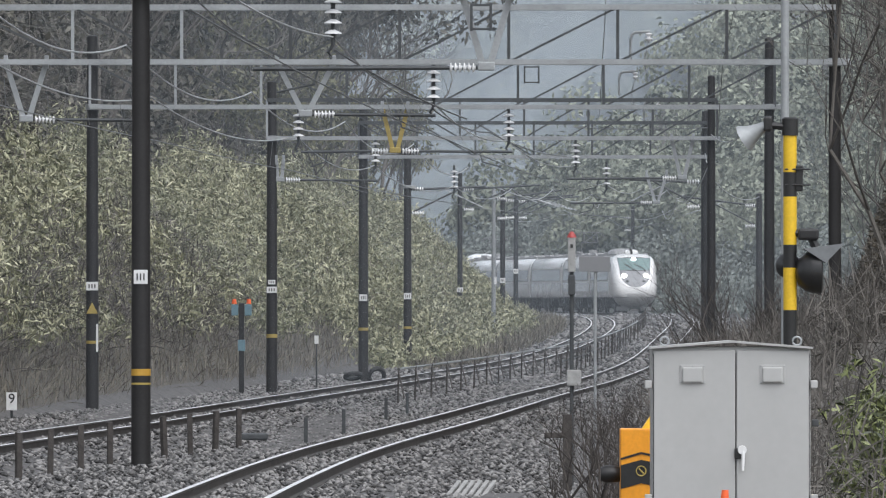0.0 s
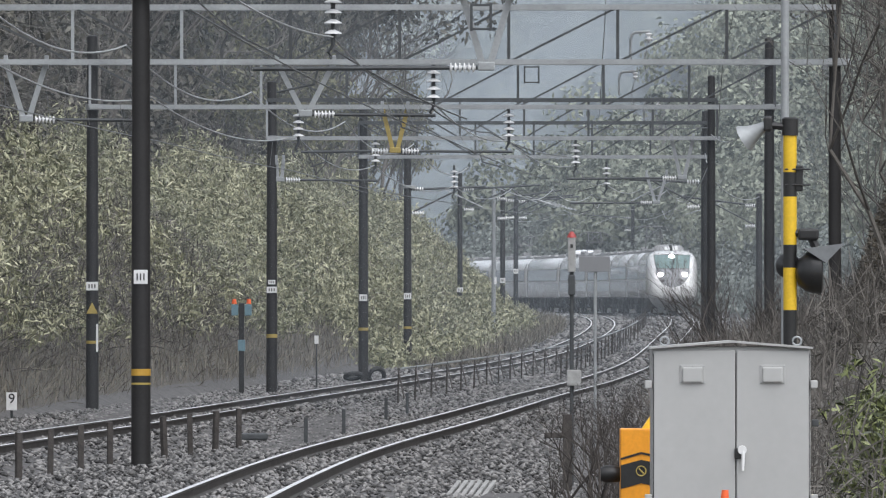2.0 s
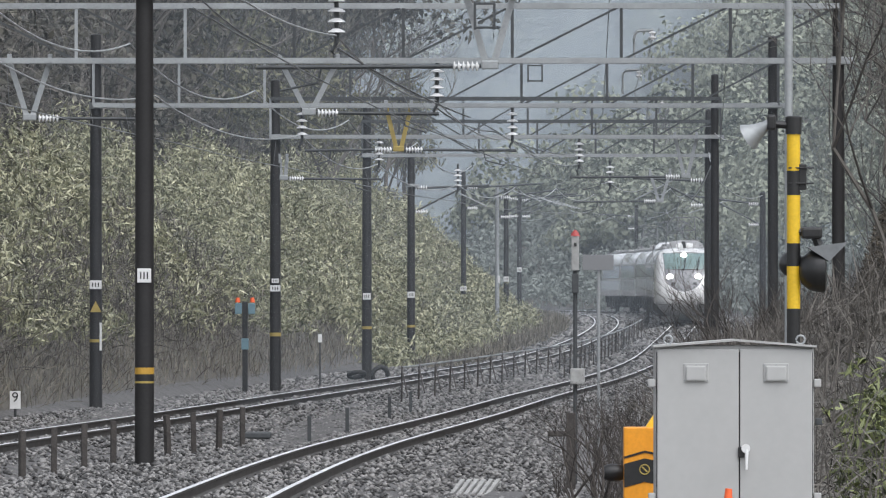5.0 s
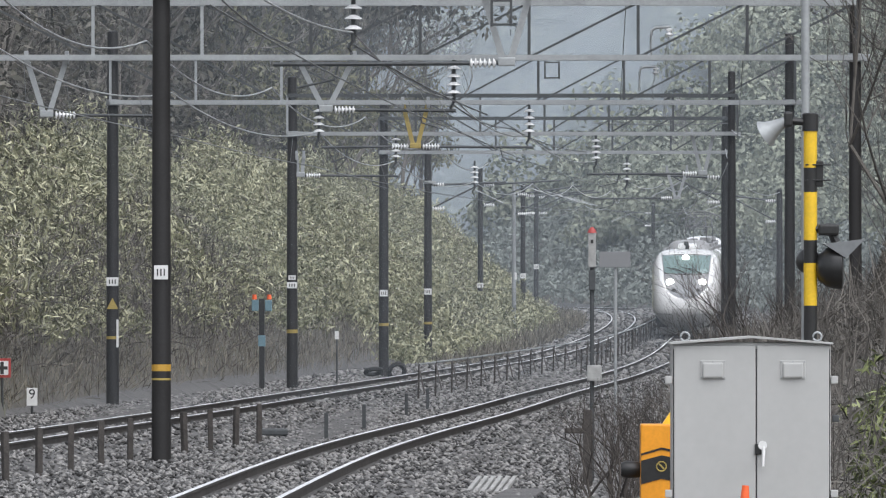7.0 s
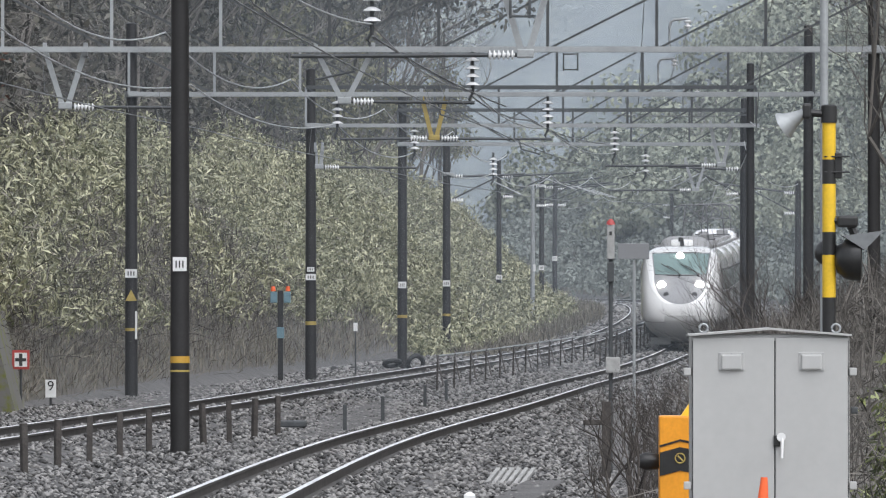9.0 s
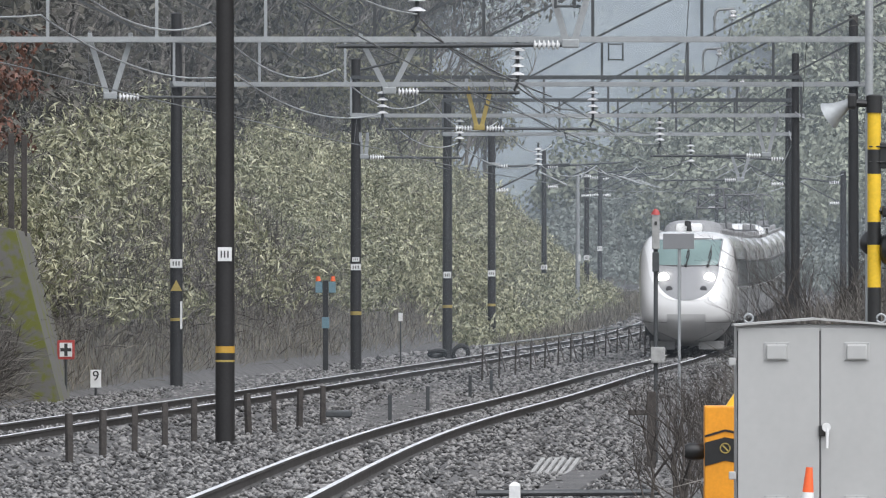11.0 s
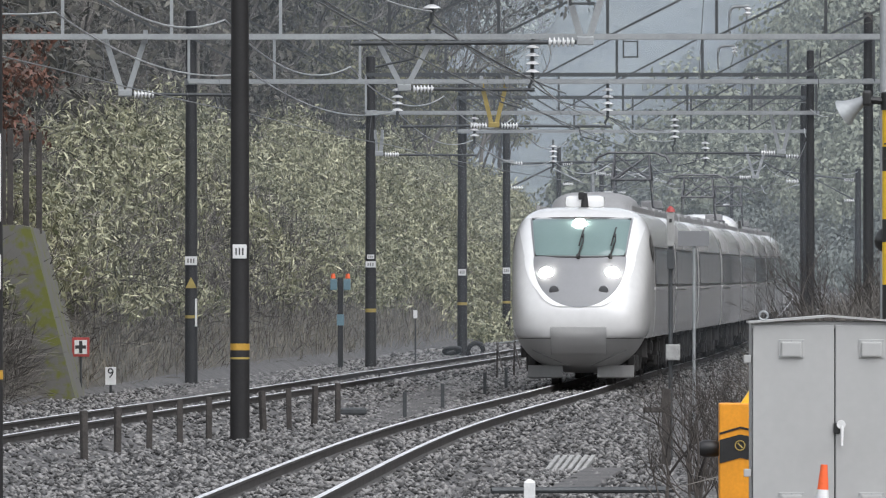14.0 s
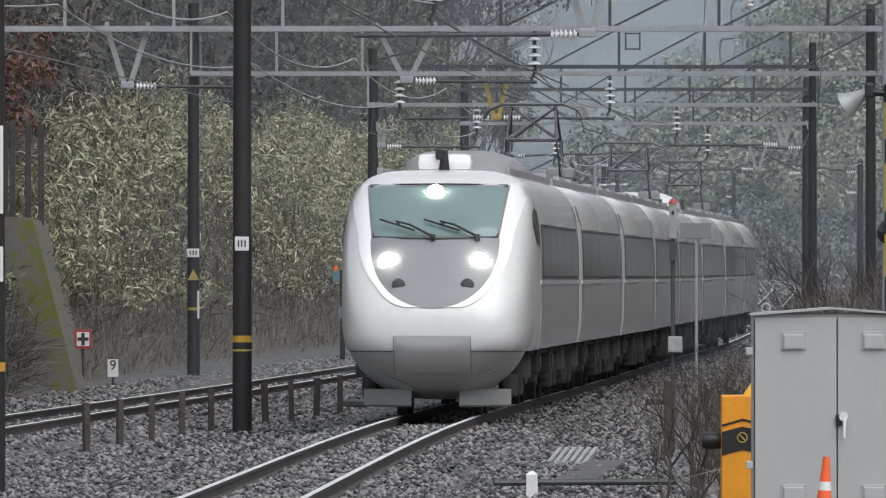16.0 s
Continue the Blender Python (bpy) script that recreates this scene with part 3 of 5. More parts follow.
# brackets on single poles farther along the line
def cantilever(x, y, z, reach, tilt):
    t = thing("cantilever_arm", "grey tubular cantilever arm with white insulators", "bracket", pose(x, y, z), "cantilever arms")
    s = 1 if reach > 0 else -1
    gg = Geo()
    gg.tube([(0, 0, 0), (reach, 0, tilt)], 0.04, 8)
    part("arm", gg, "dark_steel", t, smooth=True)
    gg = Geo()
    gg.tube([(0, 0, -0.9), (reach * 0.7, 0, tilt * 0.7)], 0.032, 8)
    part("stay", gg, "dark_steel", t, smooth=True)
    gg = Geo()
    gg.tube([(reach * 0.45, 0, tilt * 0.45), (reach * 0.97, 0, tilt - 0.75)], 0.025, 6)
    part("steady_arm", gg, "galvanised", t, smooth=True)
    for zz in (0, -0.9):
        gg = Geo()
        discs(gg, (s * 0.15 if s > 0 else -0.6, 0, zz * 0.96 + 0.02), 5, "x", 0.085, 0.09)
        part("insulator", gg, "insulator", t, smooth=True)


for x, y, z, r, tl in ((-1.27, 385, 6.4, 2.8, 0.1), (9.05, 372, 6.5, -2.6, 0.1), (0.72, 455, 7.2, 3.4, 0.2), (3.0, 540, 7.6, 3.6, 0.3), (3.9, 575, 7.9, 3.4, 0.3), (13.3, 752, 8.6, -3.0, 0.2), (13.4, 455, 6.5, -3.2, 0.4), (2.24, 475, 7.0, 3.0, 0.4)):
    cantilever(x, y, z, r, tl)


# ---- the express train ----
NOSE = np.array([  # back from the tip, half width, top, bottom
    (0.0, 0.45, 1.38, 1.06), (0.05, 0.82, 1.56, 0.93), (0.16, 1.04, 1.77, 0.8), (0.36, 1.19, 2.02, 0.65), (0.65, 1.285, 2.33, 0.5),
    (1.0, 1.345, 2.68, 0.37), (1.4, 1.385, 3.02, 0.27), (1.8, 1.41, 3.29, 0.22), (2.2, 1.43, 3.48, 0.22), (2.7, 1.445, 3.59, 0.22), (3.2, 1.4575, 3.62, 0.22)])
FLOOR = 0.96
NOSE_CURVES = [spline(np.sqrt(NOSE[:, 0]), NOSE[:, k]) for k in (1, 2, 3)]


def section(u):
    return [float(c(math.sqrt(min(u, 3.2)))) for c in NOSE_CURVES]


def half_at(u, z):
    """Half width of the nose at u metres behind its tip and at height z."""
    w, t, b = section(u)
    k = min(1, u / 2.6)
    zc = b + (t - b) * 0.42
    e = (2.7 + 1.9 * k) if z > zc else 2.2 + 0.8 * min(1, max(0, (u - 2.2) / 1.0))
    h = t - zc if z > zc else zc - b
    return w * max(0.0, 1 - (abs(z - zc) / h) ** e) ** (1 / e)


def ring_at(u, n=56):
    """Rounded section of the nose at u metres behind its tip, as (x, z)."""
    w, t, b = section(u)
    out = []
    k = min(1, u / 2.6)
    for j in range(n):
        a = 2 * math.pi * j / n
        c, s = math.cos(a), math.sin(a)
        zc = b + (t - b) * 0.42
        e = (2.7 + 1.9 * k) if s > 0 else 2.2 + 0.8 * min(1, max(0, (u - 2.2) / 1.0))
        x = w * math.copysign(abs(c) ** (2 / e), c)
        z = zc + (t - zc if s > 0 else zc - b) * math.copysign(abs(s) ** (2 / e), s)
        out.append((x, z))
    return out


def inside(x, z, u):
    w, t, b = section(u)
    k = min(1, u / 2.6)
    zc = b + (t - b) * 0.42
    e = (2.7 + 1.9 * k) if z > zc else 2.2 + 0.8 * min(1, max(0, (u - 2.2) / 1.0))
    h = t - zc if z > zc else zc - b
    return (abs(x) / w) ** e + (abs(z - zc) / h) ** e <= 1


def depth(x, z):
    """How far behind the tip the nose's skin lies at x, z."""
    lo, hi = 0.0, 3.2
    if not inside(x, z, hi):
        return hi
    for _ in range(26):
        mid = (lo + hi) / 2
        lo, hi = (lo, mid) if inside(x, z, mid) else (mid, hi)
    return hi


def skin_patch(rows, proud, y_nose, nx=18):
    """Panel on the nose between left and right edges: rows of (z, x0, x1)."""
    gg, vs = Geo(), []
    for z, x0, x1 in rows:
        for i in range(nx + 1):
            x = x0 + (x1 - x0) * i / nx
            vs.append((x, y_nose - depth(x, z) + proud, z))
    k = nx + 1
    n = len(rows)
    back = [(a, b - 0.03, c) for a, b, c in vs]
    fs = [(i * k + j, (i + 1) * k + j, (i + 1) * k + j + 1, i * k + j + 1) for i in range(n - 1) for j in range(nx)]
    off = n * k
    edge = [j for j in range(k)] + [i * k + nx for i in range(1, n)] + [(n - 1) * k + j for j in range(nx - 1, -1, -1)] + [i * k for i in range(n - 2, 0, -1)]
    rim = [(edge[i], edge[(i + 1) % len(edge)], off + edge[(i + 1) % len(edge)], off + edge[i]) for i in range(len(edge))]
    gg.put(vs + back, fs + rim)
    return gg


def mask_half(z):
    """Half width of the dark U-shaped front mask at height z."""
    if z > 2.6:
        return 0.93 + (z - 2.6) / 0.8 * 0.12
    return 0.94 * math.sqrt(max(0.0, 1 - ((2.6 - z) / 1.02) ** 2.3))


HALF = 10.35
WIPERS = []


def body_section(n=56):
    return ring_at(3.2, n)


def car(kind, pantos=(), hump=False):
    """One coach. kind: 'nose' (front at +y), 'mid', 'tail'."""
    nose, tail = kind == "nose", kind == "tail"
    t = thing("train_car", {"nose": "white express train lead car with sloping rounded nose and lit headlamps", "mid": "white express train car with a dark window band",
                            "tail": "white express train end car with a rounded nose"}[kind], "train", group="cars of the express train")
    yf = HALF + (0.35 if nose else -0.13)
    yb = -HALF + (0.13 if kind != "tail" else -0.35)
    n = 56
    gg, rings = Geo(), []
    bs = body_section(n)
    body_low = [(x, max(z, FLOOR)) for x, z in bs]
    if nose:
        for u in (0.0, 0.012, 0.05, 0.1, 0.16, 0.25, 0.36, 0.5, 0.65, 0.82, 1.0, 1.2, 1.4, 1.6, 1.8, 2.0, 2.2, 2.45, 2.7, 3.2):
            sh = 0.55 if u == 0 else 0.86 if u < 0.02 else 1
            cx = [(x * sh, 1.2 + (z - 1.2) * sh) for x, z in ring_at(u, n)]
            rings.append([(x, yf - u, max(z, FLOOR - 0.01)) for x, z in cx])
        rings.append([(x, yf - 3.6, z) for x, z in body_low])
    else:
        rings.append([(x * 0.985, yf, 0.03 + z * 0.985) for x, z in body_low])
        rings.append([(x, yf - 0.1, z) for x, z in body_low])
    if tail:
        rings.append([(x, yb + 3.6, z) for x, z in body_low])
        for u in (3.2, 2.7, 2.2, 1.8, 1.4, 1.0, 0.65, 0.36, 0.16, 0.05, 0.0):
            rings.append([(x, yb + u, max(z, FLOOR)) for x, z in ring_at(u, n)])
    else:
        rings.append([(x, yb + 0.1, z) for x, z in body_low])
        rings.append([(x * 0.985, yb, 0.03 + z * 0.985) for x, z in body_low])
    gg.loft(rings)
    if not (nose or tail):
        for i, f in enumerate(gg.f):
            if len(f) == 4 and sum(gg.v[j][2] for j in f) / 4 < FLOOR + 0.01:
                gg.mi[i] = 1
    body = part("body", gg, ["train_white", "train_skirt"], t, smooth=True)
    # window band, panes and the lower paint on both sides
    a0, a1 = (yb + 1.0, yf - 3.9) if nose else ((yb + 3.9, yf - 1.0) if tail else (yb + 1.0, yf - 1.0))

    def side_x_at(z):
        w, tt, b = section(3.2)
        zc = b + (tt - b) * 0.42
        e = 4.6 if z > zc else 3.0
        h = tt - zc if z > zc else zc - b
        return w * (1 - (abs(z - zc) / h) ** e) ** (1 / e)

    def strip(s, y0, y1, z0, z1, proud, k=5):
        q = Geo()
        vs = []
        for i in range(k + 1):
            z = z0 + (z1 - z0) * i / k
            for y in (y0, y1):
                vs.append((s * (side_x_at(z) + proud), y, z))
        fs = [(2 * i, 2 * i + 1, 2 * i + 3, 2 * i + 2) for i in range(k)]
        inner = [(v[0] - s * (proud + 0.03), v[1], v[2]) for v in vs]
        m2 = len(vs)
        fs += [(0, m2, m2 + 1, 1), (2 * k, 2 * k + 1, m2 + 2 * k + 1, m2 + 2 * k)]
        for i in range(k):
            fs += [(2 * i, 2 * i + 2, m2 + 2 * i + 2, m2 + 2 * i), (2 * i + 1, m2 + 2 * i + 1, m2 + 2 * i + 3, 2 * i + 3)]
        q.put(vs + inner, fs)
        return q

    for s in (-1, 1):
        band = part("window_band", strip(s, a0, a1, 2.0, 2.82, 0.006), "pillar", t, "dark band round the side windows", smooth=True)
        cnt = 5
        w = (a1 - a0 - 0.3) / cnt
        for i in range(cnt):
            y0 = a0 + 0.15 + i * w
            part("window_pane", strip(s, y0 + 0.05, y0 + w - 0.05, 2.05, 2.77, 0.014), "train_glass", band, smooth=True)
        part("sill_line", strip(s, a0 - 0.6, a1 + 0.6, 1.93, 1.985, 0.02, 1), "train_white", t, "bright trim line under the windows")
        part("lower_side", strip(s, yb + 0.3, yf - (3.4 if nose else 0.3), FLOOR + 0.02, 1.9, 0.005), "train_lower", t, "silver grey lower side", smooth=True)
        for yd in ((yb + 0.45,) if nose else (yf - 0.65,) if tail else (yb + 0.45, yf - 0.65)):
            part("door_line", strip(s, yd - 0.45 if yd > 0 else yd + 0.02, yd - 0.42 if yd > 0 else yd + 0.05, 1.0, 2.95, 0.012), "pillar", t)
            part("destination_sign", strip(s, yd - 0.15, yd + 0.15, 2.94, 3.2, 0.012, 2), "train_glass", t, "small dark sign window")
        if nose:
            gq = Geo()
            pts = []
            for u, z0, z1 in ((2.2, 2.76, 2.82), (2.35, 2.62, 2.95), (2.5, 2.54, 3.02), (2.7, 2.5, 3.06), (2.95, 2.49, 3.02), (3.05, 2.5, 2.94)):
                for i in range(5):
                    z = z0 + (z1 - z0) * i / 4
                    pts.append((s * (half_at(u, z) + 0.014), yf - u, z))
            gq.put(pts, [(5 * i + j, 5 * i + j + 1, 5 * i + j + 6, 5 * i + j + 5) for i in range(5) for j in range(4)])
            gq.put([(p[0] - s * 0.03, p[1], p[2]) for p in pts], [(5 * i + j, 5 * i + j + 5, 5 * i + j + 6, 5 * i + j + 1) for i in range(5) for j in range(4)])
            part("cab_side_window", gq, "train_glass", t, "dark pointed cab side window")
    # roof: walkway boards, cooling units
    for s in (-0.95, 0.95):
        q = Geo()
        q.box((s, (yb + yf) / 2 - (1.6 if nose else 0), 3.53), (0.08, yf - yb - (4.2 if nose else 0.6), 0.26), 0.02)
        part("roof_rail", q, "roof_grey", t)
    units = ((-6.0, 3.2), (-0.4, 2.4), (5.2, 2.6)) if not nose else ((-6.0, 3.2), (-0.5, 2.4))
    for yc, ln in units:
        q = Geo()
        q.box((0, yc, 3.66), (1.5, ln, 0.24), 0.06)
        cool = part("cooling_unit", q, "roof_grey", t, "grey roof cooling unit")
        for j in range(4):
            q = Geo()
            q.box((0, yc - ln * 0.3 + j * ln * 0.2, 3.782), (1.2, ln * 0.08, 0.012))
            part("grille", q, "underframe", cool)
    # running gear
    for yc in (-7.15, 7.15):
        q = Geo()
        for s in (-1, 1):
            q.box((s * 1.0, yc, 0.5), (0.16, 2.9, 0.22), 0.04)
            for dy in (-1.05, 1.05):
                q.box((s * 1.02, yc + dy, 0.44), (0.24, 0.38, 0.34), 0.05)
            q.tube([(s * 1.08, yc, 0.55), (s * 1.08, yc, 0.95)], 0.22, 12)
        q.box((0, yc, 0.6), (2.0, 0.5, 0.3), 0.05)
        bg = part("bogie", q, "underframe", t, "dark bogie frame")
        for dy in (-1.05, 1.05):
            q = Geo()
            for s in (-0.56, 0.56):
                q.lathe((s, yc + dy, 0.43), [(0.1, -0.07), (0.43, -0.065), (0.43, 0.05), (0.45, 0.06), (0.1, 0.07)], 24, "x")
            q.tube([(-0.6, yc + dy, 0.43), (0.6, yc + dy, 0.43)], 0.08, 10)
            part("wheelset", q, "rail_side", bg, smooth=True)
    gear = random.Random(7)
    for s in (-1, 1):
        yc = -5.2
        while yc < 5.2:
            ln, hh, out = gear.uniform(0.35, 1.3), gear.uniform(0.25, 0.7), gear.uniform(0.95, 1.28)
            q = Geo()
            q.box((s * (out - 0.3), yc + ln / 2, FLOOR - hh / 2), (0.6, ln, hh), 0.03)
            if gear.random() < 0.5:
                q.box((s * (out + 0.01), yc + ln / 2, FLOOR - hh * 0.55), (0.03, ln * 0.7, hh * 0.5), 0.008)
            if gear.random() < 0.4:
                q.tube([(s * (out - 0.1), yc + 0.05, FLOOR - hh - 0.06), (s * (out - 0.1), yc + ln, FLOOR - hh - 0.06)], 0.07, 8)
            part("equipment_box", q, "underframe", t, "dark underfloor equipment box")
            yc += ln + gear.uniform(0.06, 0.35)
        for yp in (-8.95, 8.95) if kind == "mid" else (-8.95,):
            q = Geo()
            q.box((s * 0.9, yp, FLOOR - 0.2), (0.5, 0.5, 0.4), 0.03)
            part("equipment_box", q, "underframe", t, "dark underfloor equipment box")
        q = Geo()
        q.tube([(s * 1.2, yb + 0.4, FLOOR - 0.07), (s * 1.2, yf - (3.4 if nose else 0.4), FLOOR - 0.07)], 0.03, 6)
        part("cable_duct", q, "underframe", t)
    if not tail:
        q = Geo()
        for i in range(5):
            k = 0.965 if i % 2 else 0.98
            fold = [(x * k, 2.2 + (max(z, FLOOR) - 2.2) * k) for x, z in bs]
            q.loft([[(x, yb + 0.02 - i * 0.06, z) for x, z in fold], [(x, yb - 0.04 - i * 0.06, z) for x, z in fold]])
        part("gangway_bellows", q, "rubber", t, "black gangway bellows")
    if nose:
        # mask, windscreen, frame, lamps
        rows = [(1.585 + 0.03 * i, -mask_half(1.585 + 0.03 * i), mask_half(1.585 + 0.03 * i)) for i in range(61) if 1.585 + 0.03 * i <= 3.4]
        mask = part("front_mask", skin_patch(rows, 0.012, yf, 26), "train_mask", t, "grey U-shaped front mask", smooth=True)
        zs = np.linspace(2.63, 3.37, 14)
        part("windscreen", skin_patch([(float(z), -0.9 - (z - 2.6) * 0.13, 0.9 + (z - 2.6) * 0.13) for z in zs], 0.022, yf, 24), "windscreen", t, "wide windscreen, sky reflection put into its greenish colour", smooth=True)
        for s in (-1, 1):
            rr = []
            for i in range(46):
                z = 1.6 + (3.42 - 1.6) * i / 45
                a = mask_half(min(z, 3.4))
                rr.append((z, s * (a + 0.005), s * min(a + 0.1 + 0.17 * min(1, max(0, (z - 1.75) / 1.5)) + 0.4 * max(0, 1.9 - z), half_at(2.9, z) * 0.985)))
            if s < 0:
                rr = [(z, b, a) for z, a, b in rr]
            part("white_frame", skin_patch(rr, 0.02, yf, 4), "train_ring", t, "white frame beside the mask, its bevel gleam painted in", smooth=True)
        # black seal round the glass
        q = Geo()
        loop = [(-0.9, 2.62), (-1.0, 3.385), (-0.5, 3.395), (0, 3.4), (0.5, 3.395), (1.0, 3.385), (0.9, 2.62), (0.45, 2.6), (0, 2.595), (-0.45, 2.6), (-0.9, 2.62)]
        q.tube([(x, yf - depth(x, z) + 0.02, z) for x, z in loop], 0.016, 6)
        part("seal", q, "rubber", t)
        for s in (-1, 1):
            x, z = s * 0.67, 2.25
            y = yf - depth(x, z)
            q = Geo()
            # lens made wider than the lamp, so its size takes in the glare
            q.lathe((x, y + 0.0, z), [(0.145, 0.1), (0.145, -0.03), (0.12, -0.06), (0.05, -0.07)], 20, "y")
            part("headlamp", q, "headlamp", t, "glowing white headlamp", smooth=True)
            x, z = s * 0.5, 1.92
            y = yf - depth(x, z)
            q = Geo()
            q.lathe((x, y, z), [(0.1, 0.05), (0.1, -0.03), (0.07, -0.04)], 18, "y")
            part("tail_lamp", q, "pillar", t, "unlit round tail lamp", smooth=True)
        # wipers: arm and blade turn on pivots at the foot of the glass
        slope = (depth(0, 3.2) - depth(0, 2.62)) / 0.58
        upward = Vector((0, -slope, 1)).normalized()
        basis = Matrix((Vector((1, 0, 0)), upward, Vector((1, 0, 0)).cross(upward))).transposed().to_4x4()
        for x in (0.03, -0.62):
            q = Geo()
            q.tube([(0, 0, -0.06), (0.4, 0.03, -0.12), (0.62, 0.0, -0.13)], [0.022, 0.016, 0.012], 6)
            q.tube([(0.28, -0.035, -0.1), (0.86, -0.035, -0.1)], 0.016, 5)
            q.box((0.57, -0.018, -0.11), (0.05, 0.06, 0.03))
            q.lathe((0, 0, -0.03), [(0.04, 0.03), (0.04, -0.05), (0.02, -0.06)], 10)
            wiper = part("wiper", q, "rubber", t, "black windscreen wiper")
            WIPERS.append((wiper, Matrix.Translation((x, yf - depth(x, 2.58) + 0.01, 2.58)) @ basis))
        x, z = 0.03, 3.25
        q = Geo()
        q.lathe((x, yf - depth(x, z), z), [(0.14, 0.1), (0.14, -0.03), (0.1, -0.06), (0.03, -0.07)], 18, "y")
        part("headlamp", q, "headlamp", t, "glowing white headlamp behind the windscreen", smooth=True)
        # coupler cover and skirt
        q = Geo()
        hoops, m3 = [], 24
        for u in (0.05, 0.07, 0.1, 0.16, 0.25, 0.36, 0.5, 0.65, 0.82, 1.0, 1.2, 1.4, 1.6):
            low = section(u)[2]
            hoop = []
            for i in range(m3 + 1):
                k = -1 + 2 * i / m3
                z = low + 0.004 + (FLOOR + 0.05 - low) * abs(k) ** 1.6
                hoop.append((math.copysign(half_at(u, z) * 0.992, k) if k else 0.0, yf - u - 0.008 - 0.22 * max(0, 0.9 - z) * (u > 1.1), z))
            hoops.append(hoop)
        k = m3 + 1
        q.put([p for hoop in hoops for p in hoop], [(i * k + j, i * k + j + 1, (i + 1) * k + j + 1, (i + 1) * k + j) for i in range(len(hoops) - 1) for j in range(m3)])
        part("front_skirt", q, "train_panel", t, "lower front skirt in white greyed for its shading", smooth=True)
        part("coupler_cover", skin_patch([(float(z), -0.55, 0.55) for z in np.linspace(0.62, 1.17, 12)], 0.016, yf, 16), "train_panel", t, "square coupler cover panel, greyed for its shading", smooth=True)
        q = Geo()
        edge = [(-0.56, 0.62 + 0.055 * i) for i in range(11)] + [(-0.56 + 0.112 * i, 1.18) for i in range(11)] + [(0.56, 1.17 - 0.055 * i) for i in range(11)]
        q.tube([(a, yf - depth(a, c) + 0.014, c) for a, c in edge], 0.005, 5)
        part("cover_gap", q, "train_skirt", t)
        for s in (-1, 1):
            q = Geo()
            q.tube([(s * (0.56 + 0.08 * i), yf - depth(s * (0.56 + 0.08 * i), 0.955) + 0.0, 0.955) for i in range(10)], 0.007, 5)
            part("panel_gap", q, "underframe", t)
            # thin dark bar that draws the shade along the skirt's crease
            q = Geo()
            fold = [(s * (0.95 - 0.08 * i), 0.72 - 0.036 * i) for i in range(10)]
            q.tube([(a, yf - depth(a, c) + 0.008, c) for a, c in fold], 0.012, 5)
            part("skirt_fold", q, "train_skirt", t)
            q = Geo()
            q.loft([[(s * x, yf - 1.0 - 0.9 * (x / 1.2) ** 2 + dy, z) for dy, z in ((0, 0.4), (0.05, 0.17), (0.0, 0.14), (-0.05, 0.4))] for x in (0.35, 0.6, 0.85, 1.0, 1.08)])
            part("rail_guard", q, "train_skirt", t, "grey rail guard plate")
        q = Geo()
        for i, (w, h, z) in enumerate(((1.0, 0.16, 3.7),)):
            rings = []
            for yy, ww, zt in ((yf - 8.6, 0.8, 3.64), (yf - 8.9, 0.9, 3.88), (yf - 9.4, 0.95, 3.98), (yf - 13.0, 0.95, 3.98), (yf - 13.4, 0.95, 3.9)):
                rings.append([(x * ww, yy, 3.45 + (zt - 3.45) * (1 - abs(x) ** 4) ** 0.5 if abs(x) < 1 else 3.45) for x in np.linspace(-1, 1, 15)])
            q.loft(rings)
        part("roof_fairing", q, "roof_grey", t, "rounded roof fairing", smooth=True)
        q = Geo()
        q.box((0.0, yf - 4.3, 3.74), (0.82, 0.7, 0.26), 0.11)
        part("roof_pod", q, "train_ring", t, "white rounded roof pod", smooth=True)
        q = Geo()
        q.tube([(0.0, yf - 3.95, 3.55), (0.0, yf - 3.95, 3.92)], [0.09, 0.05], 10)
        q.box((0.07, yf - 3.92, 3.86), (0.12, 0.1, 0.16), 0.03)
        part("horn", q, "rubber", t, "black horn")
    if hump:
        q = Geo()
        rings = []
        for yy, ww, zt in ((yb + 4.6, 0.8, 3.63), (yb + 4.0, 1.0, 3.92), (yb + 3.2, 1.08, 4.04), (yb + 1.9, 1.1, 4.03), (yb + 1.0, 1.1, 3.86), (yb + 0.25, 1.1, 3.58)):
            rings.append([(x * ww, yy, 3.35 + (zt - 3.35) * (1 - abs(x) ** 4) ** 0.5 if abs(x) < 1 else 3.35) for x in np.linspace(-1, 1, 17)])
        q.loft(rings)
        cab = part("raised_cab", q, "train_ring", t, "white raised cab roof at the coupled end", smooth=True)
        for s in (-1, 1):
            q = Geo()
            q.put([(s * 1.085, yb + 1.9, 3.62), (s * 1.1, yb + 0.7, 3.62), (s * 1.06, yb + 1.0, 3.74), (s * 1.06, yb + 1.9, 3.86),
                   (s * 1.0, yb + 1.9, 3.62), (s * 1.0, yb + 0.7, 3.62), (s * 0.98, yb + 1.0, 3.74), (s * 0.98, yb + 1.9, 3.86)],
                  [(0, 1, 2, 3), (7, 6, 5, 4), (0, 4, 5, 1), (1, 5, 6, 2), (2, 6, 7, 3), (3, 7, 4, 0)])
            part("cab_window", q, "train_glass", cab, "dark cab window")
